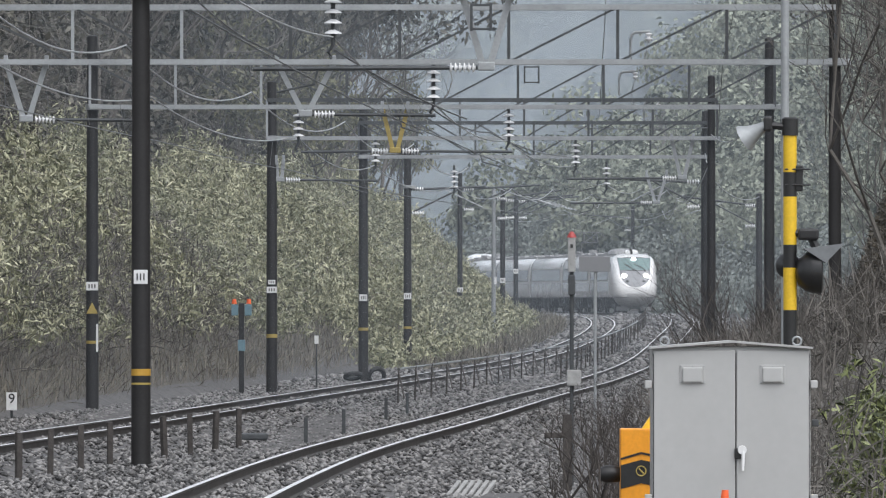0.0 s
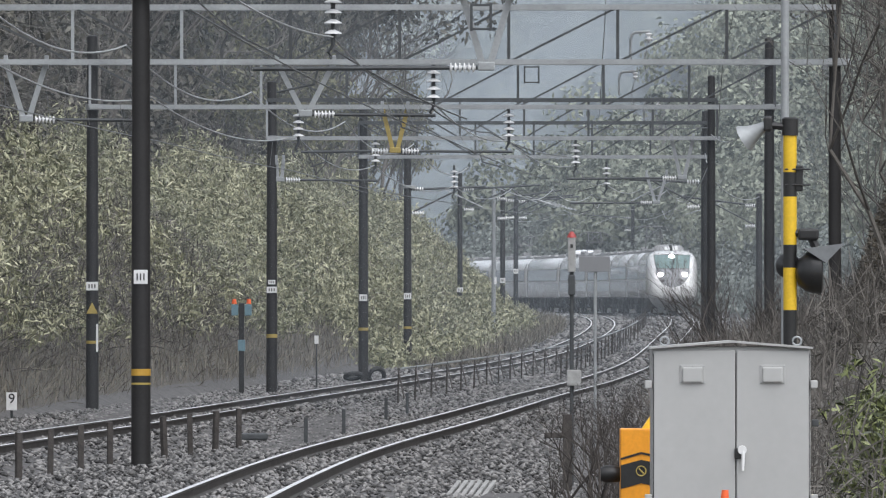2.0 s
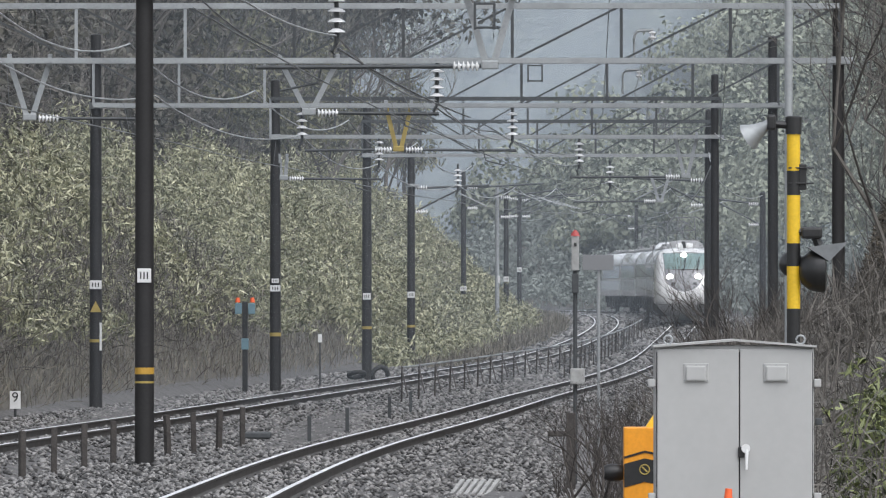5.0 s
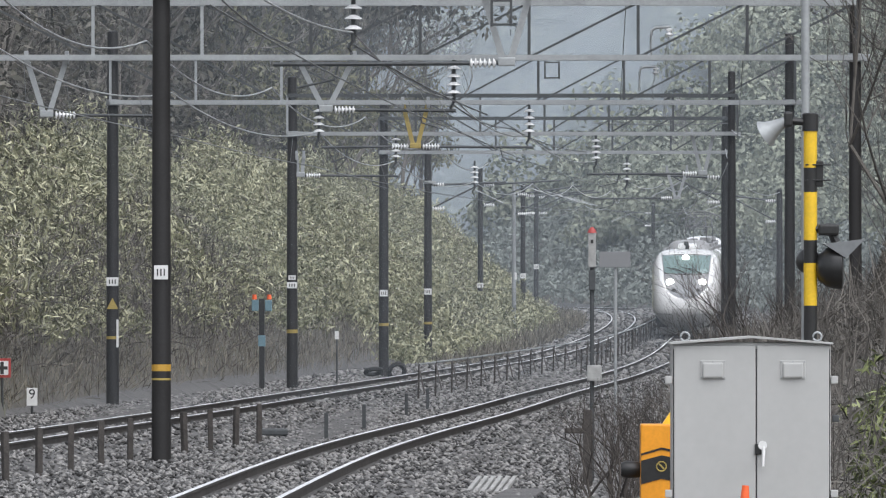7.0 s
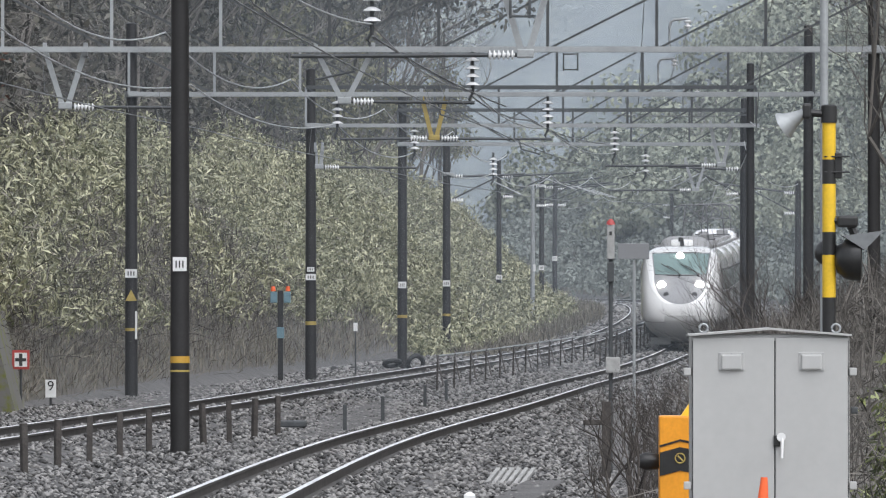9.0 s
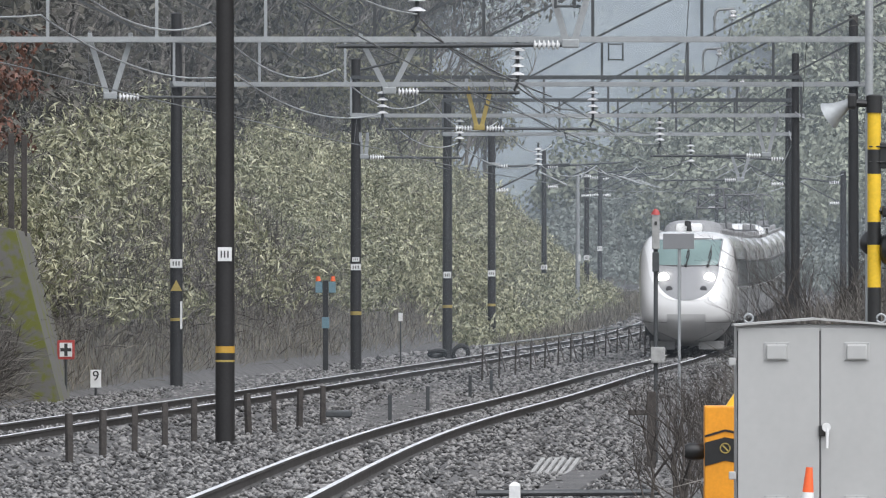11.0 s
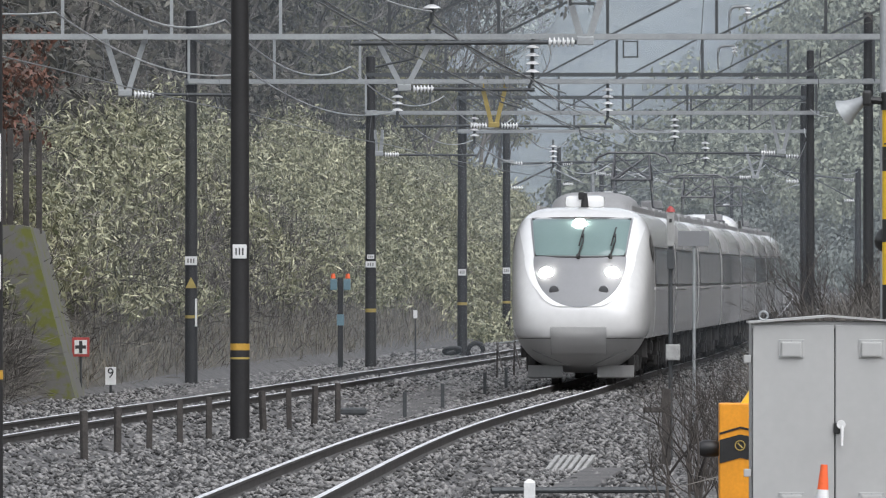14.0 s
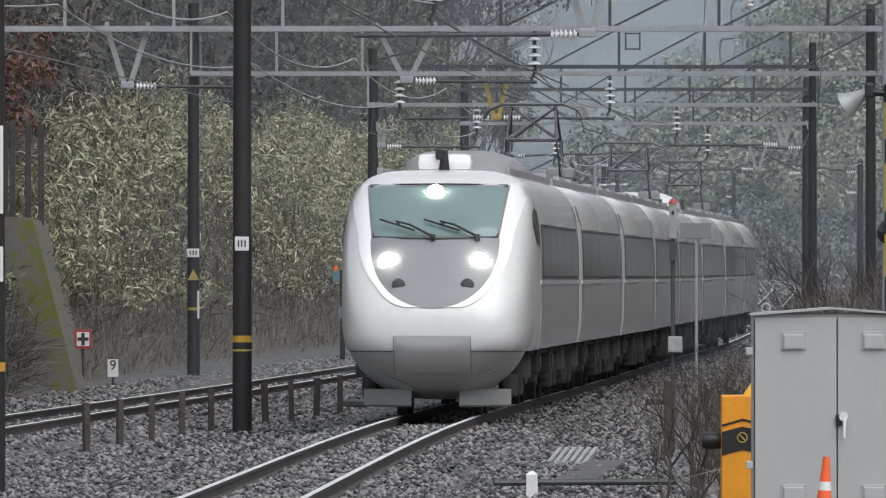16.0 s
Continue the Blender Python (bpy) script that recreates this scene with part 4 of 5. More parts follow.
    for yp in pantos:
        pg = Geo()
        pg.box((0, yp, 3.8), (1.5, 1.9, 0.06), 0.01)
        for s in (-0.55, 0.55):
            for dy in (-0.8, 0.8):
                pg.tube([(s, yp + dy, 3.6), (s, yp + dy, 3.82)], 0.06, 8)
        frm = part("pantograph_frame", pg, "panto", t, "dark pantograph base frame")
        TOP = 5.14
        for s in (-1, 1):
            q = Geo()
            q.tube([(s * 0.5, yp - 0.5, 3.84), (s * 0.45, yp - 0.95, 4.5), (s * 0.4, yp - 0.1, TOP - 0.05)], 0.025, 6)
            q.tube([(s * 0.5, yp + 0.5, 3.84), (s * 0.45, yp + 0.95, 4.5), (s * 0.4, yp + 0.1, TOP - 0.05)], 0.025, 6)
            part("arm", q, "panto", frm)
        q = Geo()
        for dy in (-0.95, 0.95):
            q.tube([(-0.45, yp + dy, 4.5), (0.45, yp + dy, 4.5)], 0.025, 6)
            q.tube([(-0.45, yp + dy, 4.5), (0.4, yp + dy * 0.1, TOP - 0.05)], 0.018, 6)
            q.tube([(0.45, yp + dy, 4.5), (-0.4, yp + dy * 0.1, TOP - 0.05)], 0.018, 6)
        part("cross_brace", q, "panto", frm)
        q = Geo()
        for dy in (-0.16, 0.16):
            q.tube([(-0.9, yp + dy, TOP - 0.26), (-0.8, yp + dy, TOP - 0.1), (-0.55, yp + dy, TOP), (0.55, yp + dy, TOP), (0.8, yp + dy, TOP - 0.1), (0.9, yp + dy, TOP - 0.26)], 0.03, 6)
        part("collector_head", q, "panto", frm)
        q = Geo()
        q.box((-0.4, yp - 2.2, 3.85), (0.5, 0.7, 0.34), 0.04)
        part("roof_box", q, "roof_grey", t)
        q = Geo()
        q.box((0.45, yp - 2.4, 3.8), (0.4, 0.5, 0.26), 0.04)
        part("roof_box", q, "roof_grey", t)
    return t


LENGTH = 20.7
CARS = [car("nose")] + [car("mid", p, i == 3) for i, p in enumerate(((-6.0,), (), (), (-0.5,), (), (-3.0,)))] + [car("tail")]


def nose_at(t):
    """Distance of the train's nose along the line."""
    return float(NOSE_WAY(t))


NOSE_WAY = spline([0, 3.5, 7, 9, 11.5, 13.5, 14.5, 16], [656, 551, 443, 378, 297, 232, 201, 155.5])


def motions():
    """The train runs along the main track, each car on its own two bogies."""
    times = [i * 0.5 for i in range(33)]
    for k, ob in enumerate(CARS):
        rows = []
        for t in times:
            mid = nose_at(t) + HALF + 0.35 + LENGTH * k
            a, b = along(main_x, mid - 7.15), along(main_x, mid + 7.15)
            d = a - b
            c = (a + b) / 2
            yaw = math.degrees(math.atan2(-d.x, d.y))
            pitch = math.degrees(math.atan2(d.z, math.hypot(d.x, d.y)))
            rows.append((t, pose(c.x, c.y, c.z, pitch, 0, yaw)))
        walk(ob, rows)
    for ob, foot in WIPERS:
        rows = []
        for i in range(65):
            sweep = 56 + 44 * math.cos(2 * math.pi * (i * 0.25 - 14.1) / 3.0)
            rows.append((i * 0.25, foot @ pose(0, 0, 0, 0, 0, sweep)))
        walk(ob, rows)


# ---- plants ----
def leaf_quads(p, size, width, droop=0.5, up=0.3):
    """Narrow leaves at the points p: verts and faces."""
    n = len(p)
    a = rng.uniform(0, 2 * np.pi, n)
    el = rng.normal(up - droop * 0.5, 0.55, n)
    d = np.stack([np.cos(a) * np.cos(el), np.sin(a) * np.cos(el), np.sin(el)], -1)
    w = np.cross(d, rng.normal(0, 1, (n, 3)))
    w /= np.linalg.norm(w, axis=1, keepdims=True) + 1e-9
    ln = (size * rng.uniform(0.6, 1.35, n))[:, None]
    wd = (width * rng.uniform(0.7, 1.3, n))[:, None]
    v = np.stack([p, p + d * ln * 0.45 + w * wd / 2, p + d * ln - np.array([0, 0, 1]) * ln * droop * 0.3, p + d * ln * 0.45 - w * wd / 2], 1)
    return v.reshape(-1, 3), np.arange(n * 4).reshape(-1, 4)


def clumps(centres, radius, per, flat=0.8):
    """Leaf places on the outer shells of clumps."""
    n = len(centres)
    d = rng.normal(0, 1, (n, per, 3))
    d /= np.linalg.norm(d, axis=2, keepdims=True)
    d[..., 2] = np.abs(d[..., 2]) * flat - 0.15
    r = radius[:, None, None] * rng.uniform(0.55, 1.05, (n, per, 1))
    return (centres[:, None] + d * r).reshape(-1, 3)


def skin_leaves(centres, radius, per, size, width, flat=0.8, loose=0.35):
    """Leaves that lie like shingles on the outer shell of each clump, tips hanging."""
    n = len(centres)
    d = rng.normal(0, 1, (n, per, 3))
    d /= np.linalg.norm(d, axis=2, keepdims=True)
    d[..., 2] = np.abs(d[..., 2]) * flat - 0.2
    lump = 1 + 0.22 * np.sin(3.1 * d[..., :1] + 5 * radius[:, None, None]) * np.cos(4.3 * d[..., 1:2] + 2.7 * d[..., 2:])
    p = (centres[:, None] + d * radius[:, None, None] * lump * rng.uniform(0.82, 1.06, (n, per, 1))).reshape(-1, 3)
    nrm = d.reshape(-1, 3) + rng.normal(0, loose, (n * per, 3))
    nrm /= np.linalg.norm(nrm, axis=1, keepdims=True)
    run = np.cross(nrm, rng.normal(0, 1, (n * per, 3))) + np.array([0, 0, -0.35])
    run /= np.linalg.norm(run, axis=1, keepdims=True)
    side = np.cross(nrm, run)
    ln, wd = (size * rng.uniform(0.6, 1.35, n * per))[:, None], (width * rng.uniform(0.7, 1.3, n * per))[:, None]
    v = np.stack([p, p + run * ln * 0.45 + side * wd / 2 + nrm * ln * 0.06, p + run * ln - nrm * ln * 0.1, p + run * ln * 0.45 - side * wd / 2 + nrm * ln * 0.06], 1)
    return v.reshape(-1, 3), np.arange(n * per * 4).reshape(-1, 4)


def join_mesh(name, items, mat, label, category, parent=None):
    vs, fs, k = [], [], 0
    for v, f in items:
        vs.append(v)
        fs.append(f + k)
        k += len(v)
    return scatter_mesh(name, np.concatenate(vs), np.concatenate(fs), mat, parent, label, category)


# dwarf bamboo on the cutting slope, in uneven humps
def slope_points(n, y0, y1, o0, o1, power=1.0):
    y = y0 + (y1 - y0) * rng.random(n) ** power
    o = rng.uniform(o0, o1, n)
    x = side_x(y) - o
    return x, y, hill(x, y), o


def bamboo_edge(y):
    """How far up the slope the dwarf bamboo reaches, from the side track."""
    return np.clip(8.1 + (y - 250) * 0.042, 7.2, 12.9)


x, y, z, o = slope_points(5200, 185, 500, 6.0, 13.0, 1.25)
hump = np.array([noise.noise((a * 0.4, b * 0.085, 0.0)) for a, b in zip(x, y)])
keep = (hump > -0.22) & (o < bamboo_edge(y) + 1.2 * hump)
x, y, z, o, hump = x[keep], y[keep], z[keep], o[keep], hump[keep]
rad = rng.uniform(0.4, 1.0, len(x)) * (1.0 + 0.7 * hump)
cen = np.stack([x, y, z + 0.35 + rng.uniform(0, 0.9, len(x)) * np.clip((o - 5) / 4, 0.3, 1) * (1 + hump) + 1.9 * np.clip(hump, 0, 1)], -1)
join_mesh("bamboo_grass", [skin_leaves(cen, rad, 62, 0.27, 0.055, 0.9, 0.55)], "bamboo_leaf", "dense olive green dwarf bamboo on the cutting slope", "bamboo grass")
m = rng.random(len(x)) < 0.25
c2 = cen[m] + np.array([0, 0, 0.25])
join_mesh("dry_bamboo", [leaf_quads(clumps(c2, rad[m] * 1.05, 16), 0.36, 0.04, 0.9, 0.4)], "dry_grass", "dry straw coloured leaves among the bamboo", "dry grass")
x, y, z, o = slope_points(1900, 375, 640, 3.8, 13)
cen = np.stack([x, y, z + rng.uniform(0.0, 0.6, len(x))], -1)
join_mesh("bamboo_grass", [skin_leaves(cen, rng.uniform(0.5, 1.1, len(x)), 72, 0.25, 0.07, 0.9, 0.5)], "bamboo_leaf", "dense olive green dwarf bamboo at the inside of the curve", "bamboo grass")
x, y, z, o = slope_points(14000, 380, 720, 1.9, 5.5)
join_mesh("dry_weeds", [leaf_quads(np.stack([x, y, z], -1), 0.6, 0.035, 0.3, 1.35)], "dry_grass", "dry pale weeds beside the curve", "weeds")
# dry weeds at the foot of the slope
x, y, z, o = slope_points(26000, 150, 480, 5.1, 7.6, 1.5)
p = np.stack([x, y, z], -1)
join_mesh("dry_weeds", [leaf_quads(p, 0.65, 0.02, 0.3, 1.35)], "dry_grass", "dry brown weeds at the foot of the slope", "weeds")
x, y, z, o = slope_points(24000, 165, 330, 5.6, 9.2, 1.2)
p = np.stack([x, y, z + rng.uniform(0, 1.7, len(x))], -1)
join_mesh("dry_brush", [leaf_quads(p, 0.9, 0.022, 0.4, 0.9)], "twig", "tangled grey brush on the slope", "brush")


def branches(gg, p, d, ln, r, level, spread=0.55, lift=0.12, rnd=None):
    """Forking limbs from p along d."""
    k = 3
    pts, q = [p], p
    for i in range(k):
        d = (d + Vector((rnd.gauss(0, 0.13), rnd.gauss(0, 0.13), rnd.gauss(lift * 0.3, 0.1)))).normalized()
        q = q + d * ln / k
        pts.append(q)
    gg.tube(pts, [r, r * 0.86, r * 0.72, r * 0.58], 5 if level > 1 else 3, caps=False)
    tips = []
    if level <= 0:
        return [q]
    for i in range(3 if level > 1 else 2 + rnd.randrange(2)):
        nd = (d + Vector((rnd.gauss(0, spread), rnd.gauss(0, spread), rnd.gauss(lift, spread * 0.6)))).normalized()
        st = pts[-1] if i == 0 else pts[1 + rnd.randrange(3)]
        tips += branches(gg, st, nd, ln * rnd.uniform(0.55, 0.85), r * 0.52, level - 1, spread, lift, rnd)
    return tips


def tree(name, label, h, r, levels, leaf=None, per=30, crown=0.9, lsize=0.3, lwidth=0.12, bark="bark", category="tree", seed=1, spread=0.55, at=None, group=""):
    """Trunk with forking limbs and, if leaf is named, a loose crown of leaf clumps."""
    rnd = random.Random(seed)
    t = thing(name, label, category, at, group)
    gg = Geo()
    tips = branches(gg, Vector((0, 0, -0.3)), Vector((rnd.gauss(0, 0.05), rnd.gauss(0, 0.05), 1)), h * 0.42, r, levels, spread, 0.2, rnd)
    part("trunk", gg, bark, t)
    if leaf:
        cen = np.array([tuple(q) for q in tips])
        v, f = skin_leaves(cen, crown * rng.uniform(0.75, 1.2, len(cen)), per, lsize, lwidth, 0.95, 0.45)
        ob = scatter_mesh("crown", v, f, leaf, t)
        del ob["kind"]
    return t


def ground_at(x, y):
    return float(hill(np.array([x]), np.array([y]))[0])


def plant(protos, rows, group=""):
    rnd = random.Random(11)
    for i, (x, y) in enumerate(rows):
        ob = protos[i % len(protos)]
        m = pose(x, y, ground_at(x, y), 0, 0, rnd.uniform(0, 360))
        if i < len(protos):
            ob.matrix_basis = m
        else:
            copy_thing(ob, m)


G1 = "trees on the bank"
ever = [tree("tree", "tall dark evergreen tree in wet mist", 14, 0.2, 4, "dark_leaf", 46, 1.45, 0.42, 0.2, seed=s, group=G1) for s in (3, 5, 8)]
bare = [tree("bare_tree", "leafless grey winter tree with fine twigs", 11, 0.13, 5, None, bark="twig", seed=s, spread=0.5, group="bare trees") for s in (12, 17, 22)]
oliv = [tree("tree", "small olive leaved tree with a thin crown", 8, 0.12, 4, "olive_leaf", 22, 0.8, 0.3, 0.12, seed=s, group="olive leaved trees") for s in (31, 35)]
rnd = random.Random(5)
rows = []
for i in range(85):
    yy = rnd.uniform(225, 470)
    rows.append((float(side_x(yy)) - rnd.uniform(15, 34), yy))
for i in range(34):
    yy = rnd.uniform(470, 650)
    rows.append((float(side_x(yy)) - rnd.uniform(14, 34), yy))
plant(ever, rows)
rows = []
for i in range(48):
    yy = rnd.uniform(225, 560)
    rows.append((float(side_x(yy)) - rnd.uniform(11, 24), yy))
plant(bare, rows)
rows = [(float(side_x(yy)) - oo, yy) for yy, oo in ((430, 14), (455, 11), (470, 15), (480, 12), (500, 14), (520, 13), (400, 17), (360, 18), (540, 16), (560, 11), (575, 10), (590, 13), (600, 10), (580, 18))]
plant(oliv, rows)
# woods beside the line on the other side
dark_r = [tree("tree", "dark evergreen tree with ivy covered trunk", 12, 0.2, 4, "dark_leaf", 80, 1.2, 0.2, 0.08, seed=s, group="trees by the crossing") for s in (41, 44)]
rows = []
for i in range(28):
    yy = rnd.uniform(205, 420)
    rows.append((max(float(main_x(yy)) + 9, 760 * yy / 19000 + 2.6) + rnd.uniform(0.0, 8), yy))
plant(dark_r, rows)
bare_r = [tree("bare_tree", "leafless brown tree with drooping pale twigs", 8, 0.05, 5, None, bark="twig", seed=s, spread=0.6, group="bare trees by the crossing") for s in (51, 53)]
rows = [(7.0, 162), (7.9, 175), (8.7, 190), (7.6, 150), (9.2, 205), (10.6, 235), (10.4, 215), (7.4, 145), (11.8, 270), (12.6, 300), (13.2, 330), (13.8, 350), (8.2, 168), (8.9, 183), (9.4, 196), (9.9, 210), (10.9, 224), (9.1, 178), (10.2, 203), (11.6, 246), (12.3, 262), (13.5, 285)]
plant(bare_r, rows)
shrub = [tree("bare_shrub", "leafless dark shrub of thin twigs", 3.2, 0.034, 5, None, bark="dark_twig", category="shrub", seed=s, spread=0.5, group="shrubs by the track") for s in (61, 63, 66)]
rows = [(4.75, 190), (5.5, 205), (4.6, 175), (5.9, 225), (6.6, 240), (7.5, 262), (8.6, 300), (5.6, 195), (4.1, 150), (3.8, 140)]
plant(shrub, rows)
low = [tree("low_shrub", "low leafless brown shrub beside the ballast", 1.6, 0.03, 5, None, bark="dark_twig", category="shrub", seed=s, spread=0.5, group="low shrubs") for s in (71, 73)]
rows = [(1.55, 106), (1.75, 110), (1.95, 116), (1.4, 104), (2.1, 122), (1.75, 102), (2.3, 128), (2.6, 134), (1.3, 112), (2.05, 118), (1.65, 120), (2.4, 140), (1.9, 126), (1.5, 100)]
plant(low, rows)
bush = [tree("green_bush", "leafy green bush behind the cabinet", 2.0, 0.022, 4, "bright_leaf", 34, 0.2, 0.115, 0.026, seed=s, bark="bark", category="bush", group="green bushes") for s in (81, 84)]
rows = [(3.68, 86), (3.95, 84), (4.15, 90), (4.1, 95), (4.5, 93)]
plant(bush, rows)
red = tree("red_shrub", "shrub with dull red winter leaves", 5.0, 0.06, 4, "red_leaf", 22, 0.45, 0.16, 0.07, seed=91, category="shrub")
red.matrix_basis = pose(-11.6, 226, ground_at(-11.6, 226))
copy_thing(red, pose(-13.0, 230, ground_at(-13.0, 230), 0, 0, 130))
# brush floor on the crossing side
n = 16000
y = rng.uniform(82, 330, n)
x = np.maximum(main_x(y) + 3.6, 395 * y / 19000) + np.abs(rng.normal(0, 2.2, n))
p = np.stack([x, y, hill(x, y) + rng.uniform(0, 1.3, n)], -1)
join_mesh("brush", [leaf_quads(p, 0.8, 0.016, 0.3, 1.0)], "twig", "tangle of dry stalks beside the line", "brush")
n = 60000
y = rng.uniform(216, 335, n)
edge = np.maximum(main_x(y) + 7, 620 * y / 19000)
x = edge + np.abs(rng.normal(0, 3.4, n))
p = np.stack([x, y, hill(x, y) + rng.uniform(0, 1, n) ** 0.8 * 6.0 * np.clip((x - edge) / 2.5, 0.12, 1)], -1)
join_mesh("undergrowth", [leaf_quads(p, 0.15, 0.045, 0.5, 0.3)], "brown_leaf", "dull brown and evergreen undergrowth", "undergrowth")

# evergreen thicket over the cutting
x, y, z, o = slope_points(2800, 225, 640, 8.5, 32, 1.2)
keep = o > bamboo_edge(y) + 1.2
x, y, z = x[keep], y[keep], z[keep]
cen = np.stack([x, y, z + 0.4 + 7.5 * rng.random(len(x)) ** 1.3], -1)
join_mesh("thicket", [skin_leaves(cen, rng.uniform(0.7, 1.9, len(x)), 44, 0.4, 0.19, 0.9, 0.5)], "dark_leaf", "dark evergreen thicket over the cutting", "thicket")
x, y, z, o = slope_points(30000, 215, 480, 8, 19, 1.2)
keep = o > bamboo_edge(y)
p = np.stack([x, y, z + 6.0 * rng.random(len(x)) ** 1.4], -1)[keep]
join_mesh("dry_brush", [leaf_quads(p, 1.3, 0.026, 0.7, 0.5)], "twig", "drooping brown twigs over the bamboo", "brush")
# woods on the outer bank of the curve
n = 300
y = rng.uniform(470, 800, n)
x = main_x(y) + 10 + 60 * rng.random(n) ** 1.5
tall = rng.uniform(1.5, 3.4, n)
cen = np.stack([x, y, hill(x, y) + tall * rng.uniform(0.6, 1.3, n)], -1)
join_mesh("bank_woods", [skin_leaves(cen, tall, 360, 0.44, 0.26, 1.0, 0.4)], "far_leaf_hazed", "grey green woods on the outer bank of the curve, haze in their colour", "woods")

n = 1900
y = rng.uniform(560, 900, n)
x = main_x(y) + rng.uniform(4.5, 22, n)
tall = rng.uniform(0.8, 2.0, n)
cen = np.stack([x, y, hill(x, y) + tall * 0.6], -1)
join_mesh("curve_thicket", [skin_leaves(cen, tall, 44, 0.4, 0.22, 1.0, 0.4)], "far_dark_hazed", "dark thicket along the outside of the curve, its tone lifted for haze", "thicket")

# misty wooded hillside that closes the valley
n = 1500
y = rng.uniform(720, 1180, n)
x = rng.uniform(-34, 62, n) * y / 1000
z = hill(x, y)
keep = (z < 42) & (x - main_x(y) > 11)
x, y, z = x[keep][:430], y[keep][:430], z[keep][:430]
tall = rng.uniform(1.8, 4.2, len(x)) * y / 850
cen = np.stack([x, y, z + tall * rng.uniform(0.5, 1.2, len(x))], -1)
join_mesh("far_woods", [skin_leaves(cen, tall, 330, 0.5, 0.34, 1.1, 0.4)], "far_leaf_hazed", "misty blue grey woods on the far hillside", "woods")
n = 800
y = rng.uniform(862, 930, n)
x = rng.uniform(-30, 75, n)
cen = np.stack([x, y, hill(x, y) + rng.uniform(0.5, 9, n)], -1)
join_mesh("far_thicket", [skin_leaves(cen, np.full(n, 2.2), 40, 0.6, 0.4, 1.0, 0.4)], "far_dark_hazed", "dark misty thicket behind the curve", "woods")

# veils of drizzle that thicken with distance
for yy, share in ((238, 0.03), (322, 0.03), (425, 0.035), (555, 0.04), (850, 0.33)):
    q = Geo()
    q.put([(-160, 0, -3), (160, 0, -3), (160, 0, 110), (-160, 0, 110)], [(0, 1, 2, 3)])
    M["mist"] = mist_material(share)
    solid("mist_veil", q, "mist", "thin grey veil of drizzle and mist", "mist", "veils of mist", "stuff", at=pose(0, yy, 0))


# ---- lineside things ----
def marker_fence():
    """Low posts between the tracks; the farther stretch carries a pipe rail."""
    q = Geo()
    q.box((0, 0, 0.2), (0.085, 0.085, 1.0), 0.012)
    post = mesh_of("lineside_post", q, "rust")
    first = None
    y = 143.0
    while y < 186:
        off = 1.9 + (y - 145) / 36 * 0.9
        p = along(side_x, y, off, -0.34)
        ob = part("lineside_post", post, None, at=pose(p.x, p.y, p.z, rnd.uniform(-2, 2), rnd.uniform(-2, 2), rnd.uniform(0, 40)))
        tagged(ob, "short rusty post beside the ballast", "post", "posts between the tracks")
        y += 4.5
    t = thing("low_railing", "low rusty railing of posts and pipe between the tracks", "railing")
    yy = [float(v) for v in np.arange(262, 470, 9.0)]
    for v in yy:
        p = along(side_x, v, 2.0, -0.3)
        q = Geo()
        q.tube([p, p + Vector((0.02, 0, 0.9))], 0.028, 6)
        part("post", q, "rust", t)
        q = Geo()
        q.tube([p + Vector((0.0, 0, 0.9)), p + Vector((0.16, -1.6, 0.2))], 0.02, 5)
        part("brace", q, "rust", t)
    q = Geo()
    q.tube([along(side_x, v, 2.0, 0.58) for v in yy], 0.028, 6)
    part("pipe", q, "galvanised", t)
    yy = [float(v) for v in np.arange(340, 560, 7.0)]
    t = thing("low_railing", "low dark railing along the outer track", "railing")
    for v in yy:
        p = along(main_x, v, -1.9, -0.3)
        q = Geo()
        q.tube([p, p + Vector((0.02, 0, 0.85))], 0.03, 6)
        part("post", q, "rust", t)
    q = Geo()
    q.tube([along(main_x, v, -1.9, 0.3) for v in yy], 0.02, 6)
    part("pipe", q, "dark_steel", t)


marker_fence()


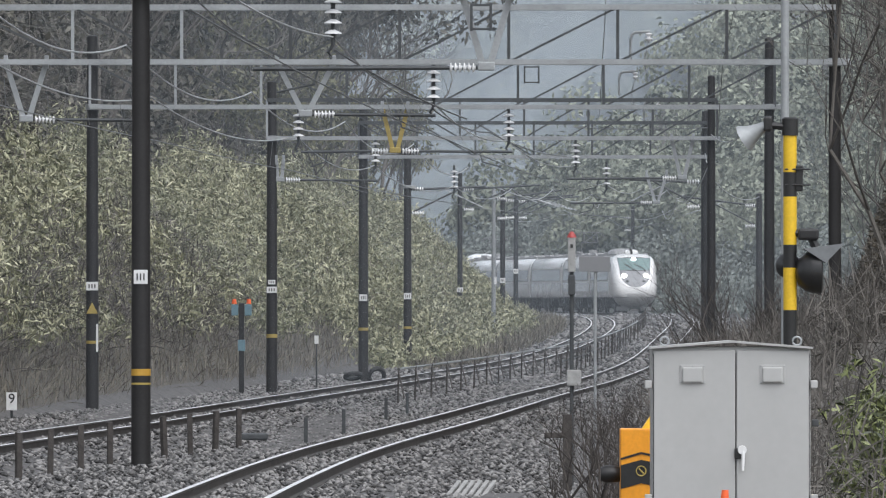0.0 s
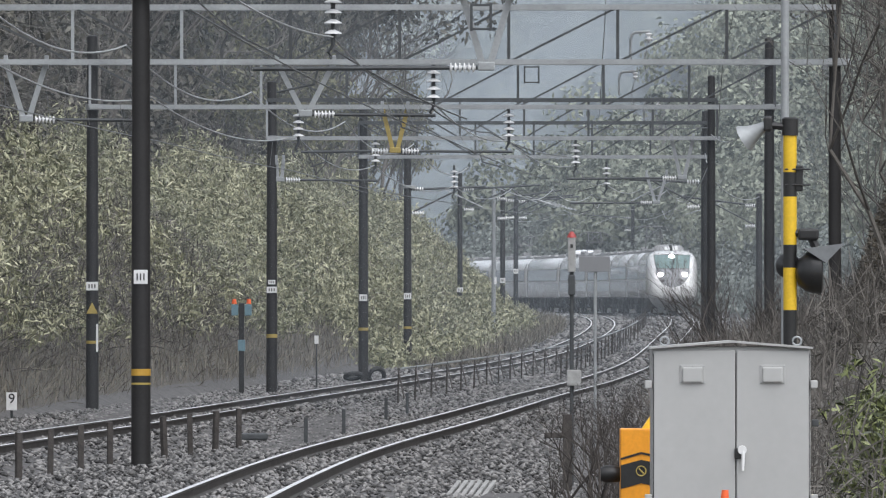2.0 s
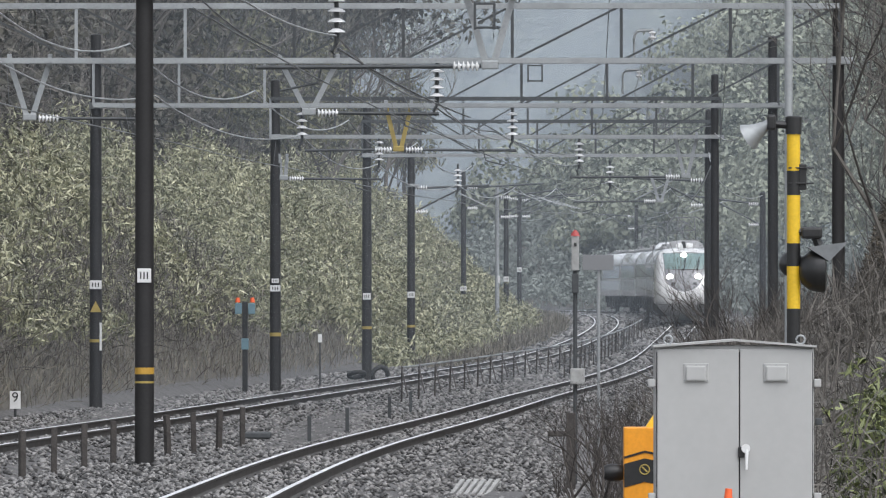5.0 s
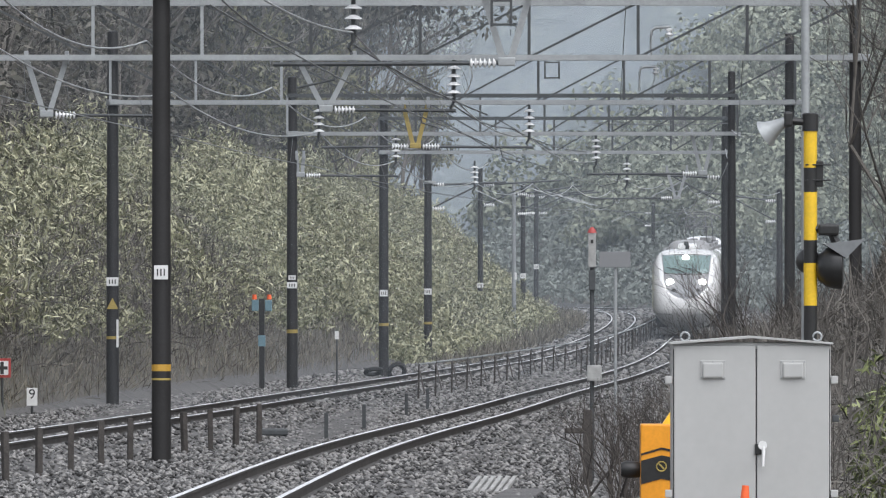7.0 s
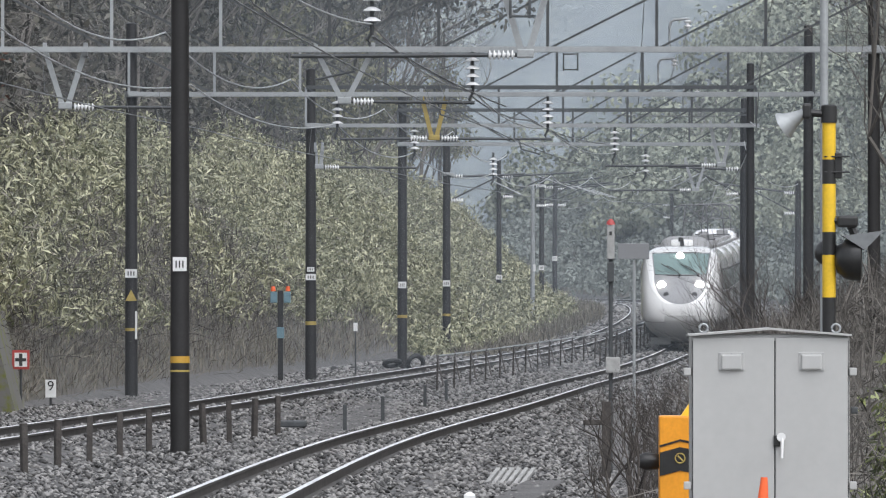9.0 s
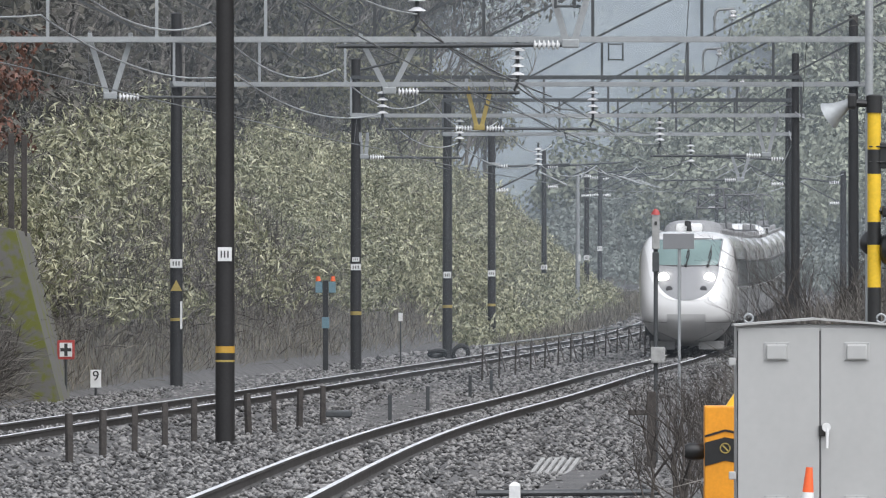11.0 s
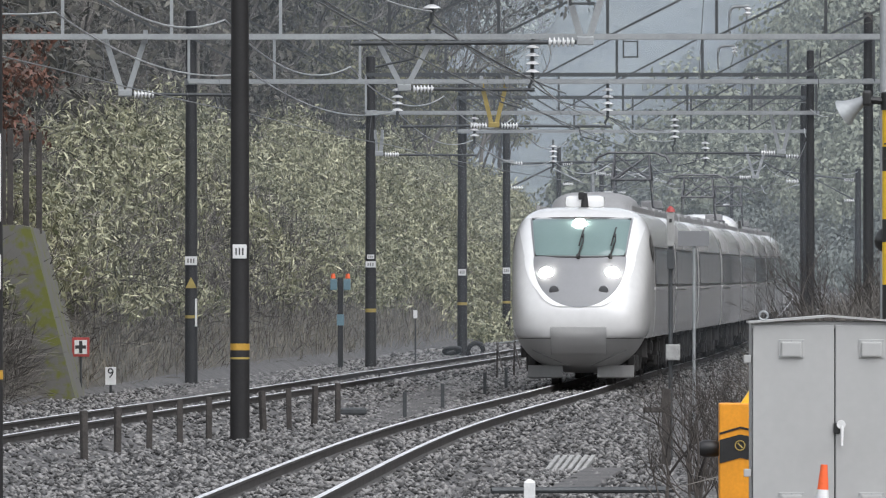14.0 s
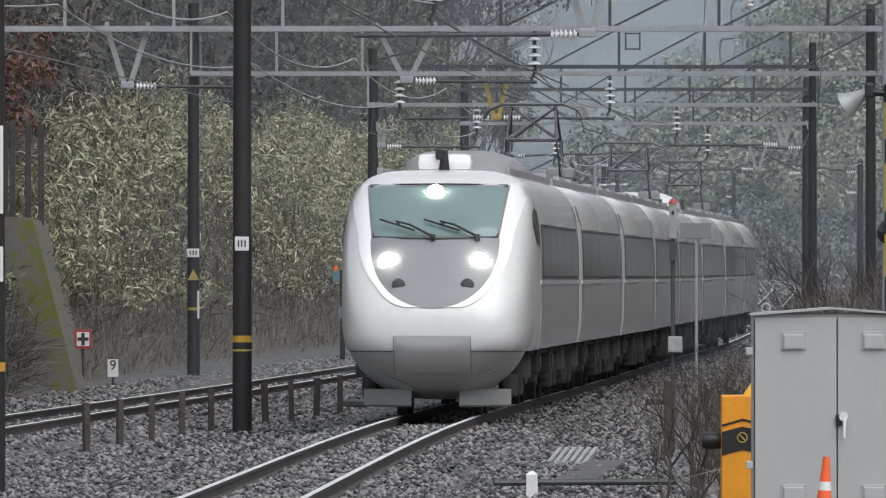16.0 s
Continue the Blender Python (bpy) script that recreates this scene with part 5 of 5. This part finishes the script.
def cabinet():
    t = thing("signal_cabinet", "pale grey steel relay cabinet with two doors", "cabinet", pose(2.0, 74.5, -0.34))
    w, h, d = 1.1, 2.1, 0.75
    q = Geo()
    q.box((0, d / 2, h / 2 + 0.02), (w, d, h - 0.04), 0.012)
    part("body", q, "cabinet", t)
    q = Geo()
    q.box((0, 0.0, h / 2), (w - 0.012, 0.012, h - 0.09))
    part("door_seal", q, "rubber", t, "dark rubber seal between the doors")
    q = Geo()
    a = w / 2 + 0.016
    sec = [(-a, h), (0, h + 0.045), (a, h), (a, h - 0.014), (0, h + 0.03), (-a, h - 0.014)]
    q.loft([[(x, y, z) for x, z in sec] for y in (-0.06, d + 0.06)])
    part("roof", q, "cabinet", t, "shallow gabled metal roof")
    for s in (-1, 1):
        q = Geo()
        x0, x1 = (-w / 2 + 0.012, 0.028) if s < 0 else (0.036, w / 2 - 0.012)
        q.box(((x0 + x1) / 2, -0.012, h / 2 + 0.01), (x1 - x0, 0.028, h - 0.07), 0.008)
        door = part("door", q, "cabinet", t)
        cx = -0.27 if s < 0 else 0.286
        for zv in (h - 0.19, 0.85):
            q = Geo()
            q.box((cx, -0.029, zv), (0.175, 0.008, 0.13), 0.003)
            q.box((cx, -0.042, zv - 0.004), (0.14, 0.024, 0.105), 0.012)
            vent = part("vent_cover", q, "cabinet", door, "raised square vent cover")
            for dx in (-0.08, 0, 0.08):
                for dz in (-0.055, 0.055):
                    q = Geo()
                    q.lathe((cx + dx, -0.034, zv + dz), [(0.005, 0.004), (0.005, -0.003)], 8, "y")
                    part("screw", q, "galvanised", vent)
        for zz in (0.35, 1.05, 1.84):
            q = Geo()
            q.box((s * (w / 2 + 0.025), 0.0, zz), (0.05, 0.05, 0.055), 0.008)
            part("hinge", q, "cabinet", t, "small hinge block")
        q = Geo()
        c = Vector((s * 0.46, 0.1, h + 0.04))
        q.tube([c + Vector((0.03 * math.cos(k * 0.52), 0, 0.03 * math.sin(k * 0.52))) for k in range(13)], 0.008, 6)
        part("lifting_ring", q, "galvanised", t, "round lifting ring")
    q = Geo()
    q.box((0.045, -0.035, 1.36), (0.045, 0.03, 0.075), 0.006)
    lock = part("lock", q, "black_paint", t, "black lock plate")
    q = Geo()
    q.tube([(0.075, -0.05, 1.41), (0.082, -0.065, 1.36), (0.08, -0.07, 1.24)], [0.012, 0.013, 0.009], 10)
    q.lathe((0.075, -0.05, 1.385), [(0.03, 0.02), (0.032, -0.01), (0.02, -0.02)], 12, "y")
    part("handle", q, "white_plate", lock, "white lever handle", smooth=True)
    q = Geo()
    q.box((w / 2 + 0.04, 0.2, 1.57), (0.05, 0.07, 0.05), 0.01)
    part("latch", q, "dark_steel", t)


cabinet()


def crossing_post():
    t = thing("crossing_signal", "level crossing post with yellow and black bands, horn and lamp", "crossing signal", pose(2.67, 82.6, -0.34))
    b = -0.34
    bands = [(-0.3, 0.75, 0), (0.75, 1.1, 1), (1.1, 1.4, 0), (1.4, 1.69, 1), (1.69, 2.017, 0), (2.017, 2.343, 1), (2.343, 2.52, 0), (2.52, 2.89, 1), (2.89, 3.078, 0), (3.078, 3.36, 1)]
    for z0, z1, k in bands:
        q = Geo()
        q.tube([(0, 0, z0 - b), (0, 0, z1 - b)], 0.052, 20)
        part("yellow_band" if k else "black_band", q, "yellow" if k else "black_paint", t, smooth=True)
    q = Geo()
    q.tube([(0, 0, 3.36 - b), (0, 0, 3.49 - b), (0, 0, 3.5 - b)], [0.062, 0.062, 0.05], 20)
    part("cap", q, "black_paint", t, "black cap", smooth=True)
    q = Geo()
    q.tube([(-0.05, 0, 3.43 - b), (-0.17, 0, 3.44 - b)], 0.03, 10)
    q.box((-0.17, 0, 3.45 - b), (0.07, 0.08, 0.12), 0.02)
    arm = part("horn_arm", q, "black_paint", t)
    ax = Vector((-0.8, 0.3, -0.5)).normalized()
    q = Geo()
    o = Vector((-0.17, 0, 3.45 - b))
    pts = [(0.0, 0.035), (0.05, 0.04), (0.12, 0.06), (0.18, 0.085), (0.215, 0.108), (0.22, 0.11)]
    q.tube([o + ax * k for k, r in pts], [r for k, r in pts], 24)
    part("horn", q, "galvanised", arm, "grey flared loudspeaker horn", smooth=True)
    # flashing lamp, seen from the side
    q = Geo()
    for zz in (3.1, 2.98):
        q.box((0.06, 0, zz - b), (0.2, 0.1, 0.012), 0.004)
    q.box((0.07, 0.0, 3.03 - b), (0.06, 0.06, 0.2), 0.01)
    part("bracket", q, "black_paint", t, "black bolted bracket")
    q = Geo()
    q.tube([(0.0, 0, 2.6 - b), (0.14, 0, 2.62 - b), (0.2, 0, 2.5 - b)], 0.035, 8)
    q.box((0.14, -0.02, 2.6 - b), (0.16, 0.09, 0.09), 0.02)
    part("lamp_arm", q, "black_paint", t)
    q = Geo()
    q.lathe((0.16, 0.0, 2.31 - b), [(0.03, -0.12), (0.1, -0.1), (0.15, -0.04), (0.165, 0.02), (0.17, 0.08), (0.15, 0.09)], 26, "x")
    lamp = part("lamp", q, "black_paint", t, "round black crossing lamp", smooth=True)
    q = Geo()
    top = [(0.1, -0.15, 2.49 - b), (0.1, 0.15, 2.49 - b), (0.42, 0.05, 2.53 - b), (0.42, -0.05, 2.53 - b), (0.27, -0.16, 2.38 - b), (0.27, 0.16, 2.38 - b)]
    q.put(top, [(0, 3, 2, 1), (0, 4, 3), (1, 2, 5), (3, 4, 5, 2), (0, 1, 5, 4)])
    part("visor", q, "dark_steel", lamp, "dark grey lamp visor")
    q = Geo()
    q.lathe((-0.01, 0.1, 2.36 - b), [(0.04, 0.1), (0.09, 0.04), (0.1, -0.02)], 20, "y")
    part("rear_lamp", q, "black_paint", t, smooth=True)


crossing_post()
q = Geo()
q.tube([(0, 0, 0), (0, 0, 5.6)], 0.032, 14)
for zz in (1.4, 3.6):
    q.tube([(0, 0, zz), (0, 0, zz + 0.05)], 0.04, 14)
solid("steel_pipe_post", q, "galvanised", "tall galvanised pipe post behind the crossing signal", "post", at=pose(2.69, 84.4, -0.34), smooth=True)


def barrier_machine():
    t = thing("barrier_machine", "orange crossing barrier box with black chevron bands", "barrier machine", pose(1.46, 77.5, -0.34))
    q = Geo()
    q.box((0, 0.2, 0.75), (0.36, 0.4, 1.5), 0.012)
    part("housing", q, "orange", t, "orange steel housing")
    for z0, tall, rise_by in ((0.5, 0.17, 0.04), (1.065, 0.17, 0.04), (1.272, 0.016, 0.044)):
        q = Geo()
        k, mid = -0.006, -0.03
        f = [(-0.178, k, z0), (mid, k, z0 + rise_by), (0.178, k, z0), (0.178, k, z0 + tall), (mid, k, z0 + tall + rise_by), (-0.178, k, z0 + tall)]
        q.put(f + [(a, 0.004, c) for a, b, c in f], [(0, 1, 4, 5), (1, 2, 3, 4), (0, 6, 7, 1), (1, 7, 8, 2), (2, 8, 9, 3), (3, 9, 10, 4), (4, 10, 11, 5), (5, 11, 6, 0)])
        part("chevron", q, "black_paint", t, "black chevron")
    q = Geo()
    c = Vector((-0.03, -0.01, 1.195))
    q.tube([c + Vector((0.035 * math.cos(k * 0.4488), 0, 0.035 * math.sin(k * 0.4488))) for k in range(15)], 0.005, 5)
    q.tube([c + Vector((-0.018, 0, 0.018)), c + Vector((0.018, 0, -0.018))], 0.006, 5)
    part("emblem", q, "dull_yellow", t, "small round yellow emblem")
    q = Geo()
    q.lathe((-0.22, 0.15, 1.17), [(0.03, 0.1), (0.06, 0.02), (0.065, -0.06), (0.05, -0.1)], 18, "x")
    part("bell", q, "black_paint", t, "round black cap", smooth=True)
    q = Geo()
    q.loft([[(-0.02, 0.1, 1.5), (0.16, 0.1, 1.5), (0.16, 0.3, 1.5), (-0.02, 0.3, 1.5)], [(0.1, 0.12, 1.68), (0.16, 0.12, 1.72), (0.16, 0.28, 1.72), (0.1, 0.28, 1.68)]])
    part("arm_root", q, "yellow", t, "yellow barrier arm root")


barrier_machine()
t = thing("traffic_cone", "leaning orange and white traffic cone", "cone", pose(1.865, 73.2, -0.34, 0, 3, 0))
for z0, z1, m in ((0.05, 0.55, "safety_orange"), (0.55, 0.76, "white_plate"), (0.76, 0.9, "safety_orange"), (0.9, 0.96, "white_plate"), (0.96, 1.13, "safety_orange")):
    q = Geo()
    q.tube([(0, 0, z0), (0, 0, z1)], [0.13 - z0 * 0.095, 0.13 - z1 * 0.095], 18)
    part("band", q, m, t, smooth=True)
q = Geo()
q.box((0, 0, 0.025), (0.36, 0.36, 0.05), 0.015)
part("foot", q, "black_paint", t)

# lamp post with red cap, plate on a stake, cable stub
t = thing("emergency_indicator", "slim post with a white lamp box and red cap", "signal post", pose(1.69, 141, -0.36))
q = Geo()
q.tube([(0, 0, -0.1), (0, 0, 3.0)], 0.028, 12)
part("post", q, "dark_steel", t, smooth=True)
q = Geo()
q.box((0, -0.03, 3.12), (0.1, 0.1, 0.46), 0.012)
part("lamp_box", q, "concrete", t, "pale grey lamp box")
q = Geo()
q.box((0, -0.083, 3.23), (0.035, 0.01, 0.05), 0.004)
part("lens", q, "ink", t)
q = Geo()
q.tube([(0, -0.03, 3.34), (0, -0.03, 3.38), (0, -0.03, 3.42)], [0.062, 0.05, 0.015], 14)
part("cap", q, "red", t, "red cap", smooth=True)
q = Geo()
q.box((0, -0.04, 2.72), (0.09, 0.08, 0.26), 0.01)
part("box", q, "dark_steel", t)
q = Geo()
q.box((0.03, -0.05, 1.5), (0.19, 0.12, 0.21), 0.015)
part("junction_box", q, "concrete", t, "small pale junction box")
t = thing("stake_sign", "plain grey sign plate seen from behind on a stake", "sign", pose(2.24, 158, -0.36))
q = Geo()
q.tube([(0, 0, -0.1), (0, 0, 3.15)], 0.024, 10)
part("stake", q, "galvanised", t, smooth=True)
q = Geo()
q.box((-0.01, -0.035, 3.07), (0.46, 0.02, 0.23), 0.006)
part("plate", q, "train_mask", t, "grey plate")
t = thing("cable_stub", "rusty stub post with a short arm beside the track", "post", pose(1.6, 138, -0.36))
q = Geo()
q.box((0, 0, 0.5), (0.12, 0.12, 1.1), 0.015)
part("post", q, "rust", t)
q = Geo()
q.box((-0.12, -0.02, 0.78), (0.36, 0.07, 0.07), 0.012)
part("arm", q, "rust", t)
t = thing("stub_post", "square white painted concrete marker post", "post", pose(-0.13, 114, -0.5))
q = Geo()
h = 0.06
q.loft([[(a * k, b * k, z) for a, b in ((-h, -h), (h, -h), (h, h), (-h, h))] for k, z in ((1, 0), (1, 0.42), (0.85, 0.435), (0.2, 0.46))])
part("post", q, "white_plate", t)
q = Geo()
q.tube([(-0.55, 117, -0.22), (1.45, 117.6, -0.22)], 0.035, 8)
solid("cable_pipe", q, "dark_steel", "grey cable pipe lying across the ballast", "pipe", smooth=True)
t = thing("trough_cover", "weathered slatted concrete trough cover", "trough cover", pose(0.25, 134, -0.34, 4, 0, -4))
for i in range(6):
    q = Geo()
    q.box((-0.225 + i * 0.09, 0, 0), (0.055, 5.2, 0.05), 0.012)
    part("slat", q, "concrete", t)
for yy in (-2.4, -0.8, 0.8, 2.4):
    q = Geo()
    q.box((0, yy, -0.03), (0.54, 0.12, 0.05), 0.01)
    part("cross_tie", q, "concrete", t)
q = Geo()
q.box((0, 0, 0), (0.5, 14, 0.3), 0.03)
solid("cable_trough", q, "ballast", "dark sunken cable trough beside the track", "trough", at=pose(0.55, 128, -0.42, 0, 0, -2))
q = Geo()
q.box((0, 0, 0), (0.5, 0.6, 0.12), 0.03)
solid("junction_cover", q, "dark_steel", "flat dark metal cover between the tracks", "cover", at=pose(-3.35, 190, -0.2))
q = Geo()
q.box((0, 0, 0.2), (0.07, 0.07, 0.6), 0.01)
short = mesh_of("short_stake", q, "dark_steel")
for x, y in ((-2.35, 184), (-1.85, 200), (-1.2, 226), (-0.8, 240)):
    tagged(part("short_stake", short, None, at=pose(x, y, -0.3)), "short dark stake in the ballast", "stake", "short stakes")


def text_mesh(body, size):
    cu = bpy.data.curves.new("digit", "FONT")
    cu.body, cu.size, cu.extrude, cu.align_x, cu.align_y = body, size, 0.004, "CENTER", "CENTER"
    ob = bpy.data.objects.new("digit", cu)
    scene.collection.objects.link(ob)
    bpy.context.view_layer.update()
    me = bpy.data.meshes.new_from_object(ob.evaluated_get(bpy.context.evaluated_depsgraph_get()))
    bpy.data.objects.remove(ob)
    me.materials.clear()
    me.materials.append(M["ink"])
    return me


t = thing("stop_marker", "small white marker plate with the number 9", "marker", pose(-9.2, 229, -0.32))
q = Geo()
q.tube([(0, 0, -0.1), (0, 0, 0.5)], 0.03, 8)
part("stake", q, "dark_steel", t)
q = Geo()
q.box((0, -0.04, 0.42), (0.23, 0.02, 0.38), 0.006)
pl = part("plate", q, "white_plate", t, "white plate")
part("digit", text_mesh("9", 0.3), None, pl, "black digit 9", at=pose(0, -0.056, 0.47, 90, 0, 0))
t = thing("cross_sign", "square red sign with a black cross and pale edge", "sign", pose(-9.58, 223, -0.32))
q = Geo()
q.tube([(0, 0, -0.1), (0, 0, 1.2)], 0.028, 8)
part("stake", q, "dark_steel", t)
q = Geo()
q.box((0, -0.04, 1.07), (0.36, 0.02, 0.4), 0.006)
pl = part("plate", q, "red", t, "red plate")
q = Geo()
q.box((0, -0.056, 1.07), (0.26, 0.008, 0.29))
part("panel", q, "white_plate", pl)
q = Geo()
q.box((0, -0.064, 1.07), (0.23, 0.008, 0.07))
q.box((0, -0.065, 1.07), (0.07, 0.009, 0.26))
part("cross", q, "ink", pl)
t = thing("dwarf_signal", "dark post with two small teal boxes and orange lamps", "signal", pose(-5.48, 292, -0.3))
q = Geo()
q.box((0, 0, 1.2), (0.15, 0.15, 2.7), 0.015)
part("post", q, "black_paint", t)
for s in (-1, 1):
    q = Geo()
    q.box((s * 0.18, -0.05, 2.36), (0.19, 0.2, 0.3), 0.02)
    bx = part("box", q, "teal", t, "teal box")
    q = Geo()
    q.tube([(s * 0.2, -0.05, 2.53), (s * 0.2, -0.05, 2.66)], [0.07, 0.05], 12)
    part("lamp", q, "safety_orange", bx, "orange lamp", smooth=True)
q = Geo()
q.box((0, -0.08, 1.4), (0.2, 0.05, 0.3), 0.01)
part("plate", q, "teal", t)
t = thing("small_marker", "small white marker on the bank", "marker", pose(-3.7, 314, ground_at(-3.7, 314)))
q = Geo()
q.tube([(0, 0, -0.2), (0, 0, max(0.3, 1.35 - ground_at(-3.7, 314)))], 0.025, 8)
part("stake", q, "dark_steel", t)
q = Geo()
q.box((0, -0.03, 1.2 - ground_at(-3.7, 314)), (0.12, 0.02, 0.24), 0.005)
part("plate", q, "white_plate", t)
for x, y in ((-2.02, 327), (-2.75, 328.5)):
    q = Geo()
    ring = []
    for k in range(25):
        a = 2 * math.pi * k / 24
        ring.append((0.24 * math.cos(a), 0, 0.24 * math.sin(a)))
    q.tube(ring, 0.075, 8)
    tagged(solid("old_tyre", q, "rubber", "worn black tyre lying at the pole", "tyre", "old tyres", smooth=True, at=pose(x, y, 0.05, 12 if x > -2.5 else 70, 0, 20)))
# retaining wall with moss and rusty posts
q = Geo()
q.loft([[(-13.5, y, -0.4), (-9.35 - dx, y, -0.4), (-10.3 - dx, y, 3.2), (-10.5 - dx, y, 3.25), (-13.5, y, 3.25)] for y, dx in ((216, 0), (222, 0.1), (234, 0.5))])
solid("retaining_wall", q, "moss_wall", "leaning concrete retaining wall stained with moss", "wall", kind="structure")
n = 7000
y = rng.uniform(203, 216, n)
x = rng.uniform(-13.5, -10.15, n)
p = np.stack([x, y, hill(x, y) + 1.0 * rng.random(n) ** 1.5], -1)
join_mesh("dry_brush", [leaf_quads(p, 0.8, 0.02, 0.4, 0.9)], "twig", "grey brush at the foot of the retaining wall", "brush")
q = Geo()
q.box((0, 0, 1.0), (0.12, 0.12, 2.1), 0.015)
pm = mesh_of("wall_post", q, "rust")
for x, y in ((-10.75, 217), (-10.55, 219.5), (-10.95, 218), (-10.4, 222)):
    tagged(part("wall_post", pm, None, at=pose(x, y, 3.15)), "rusty steel post on the retaining wall", "post", "posts on the wall")


motions()
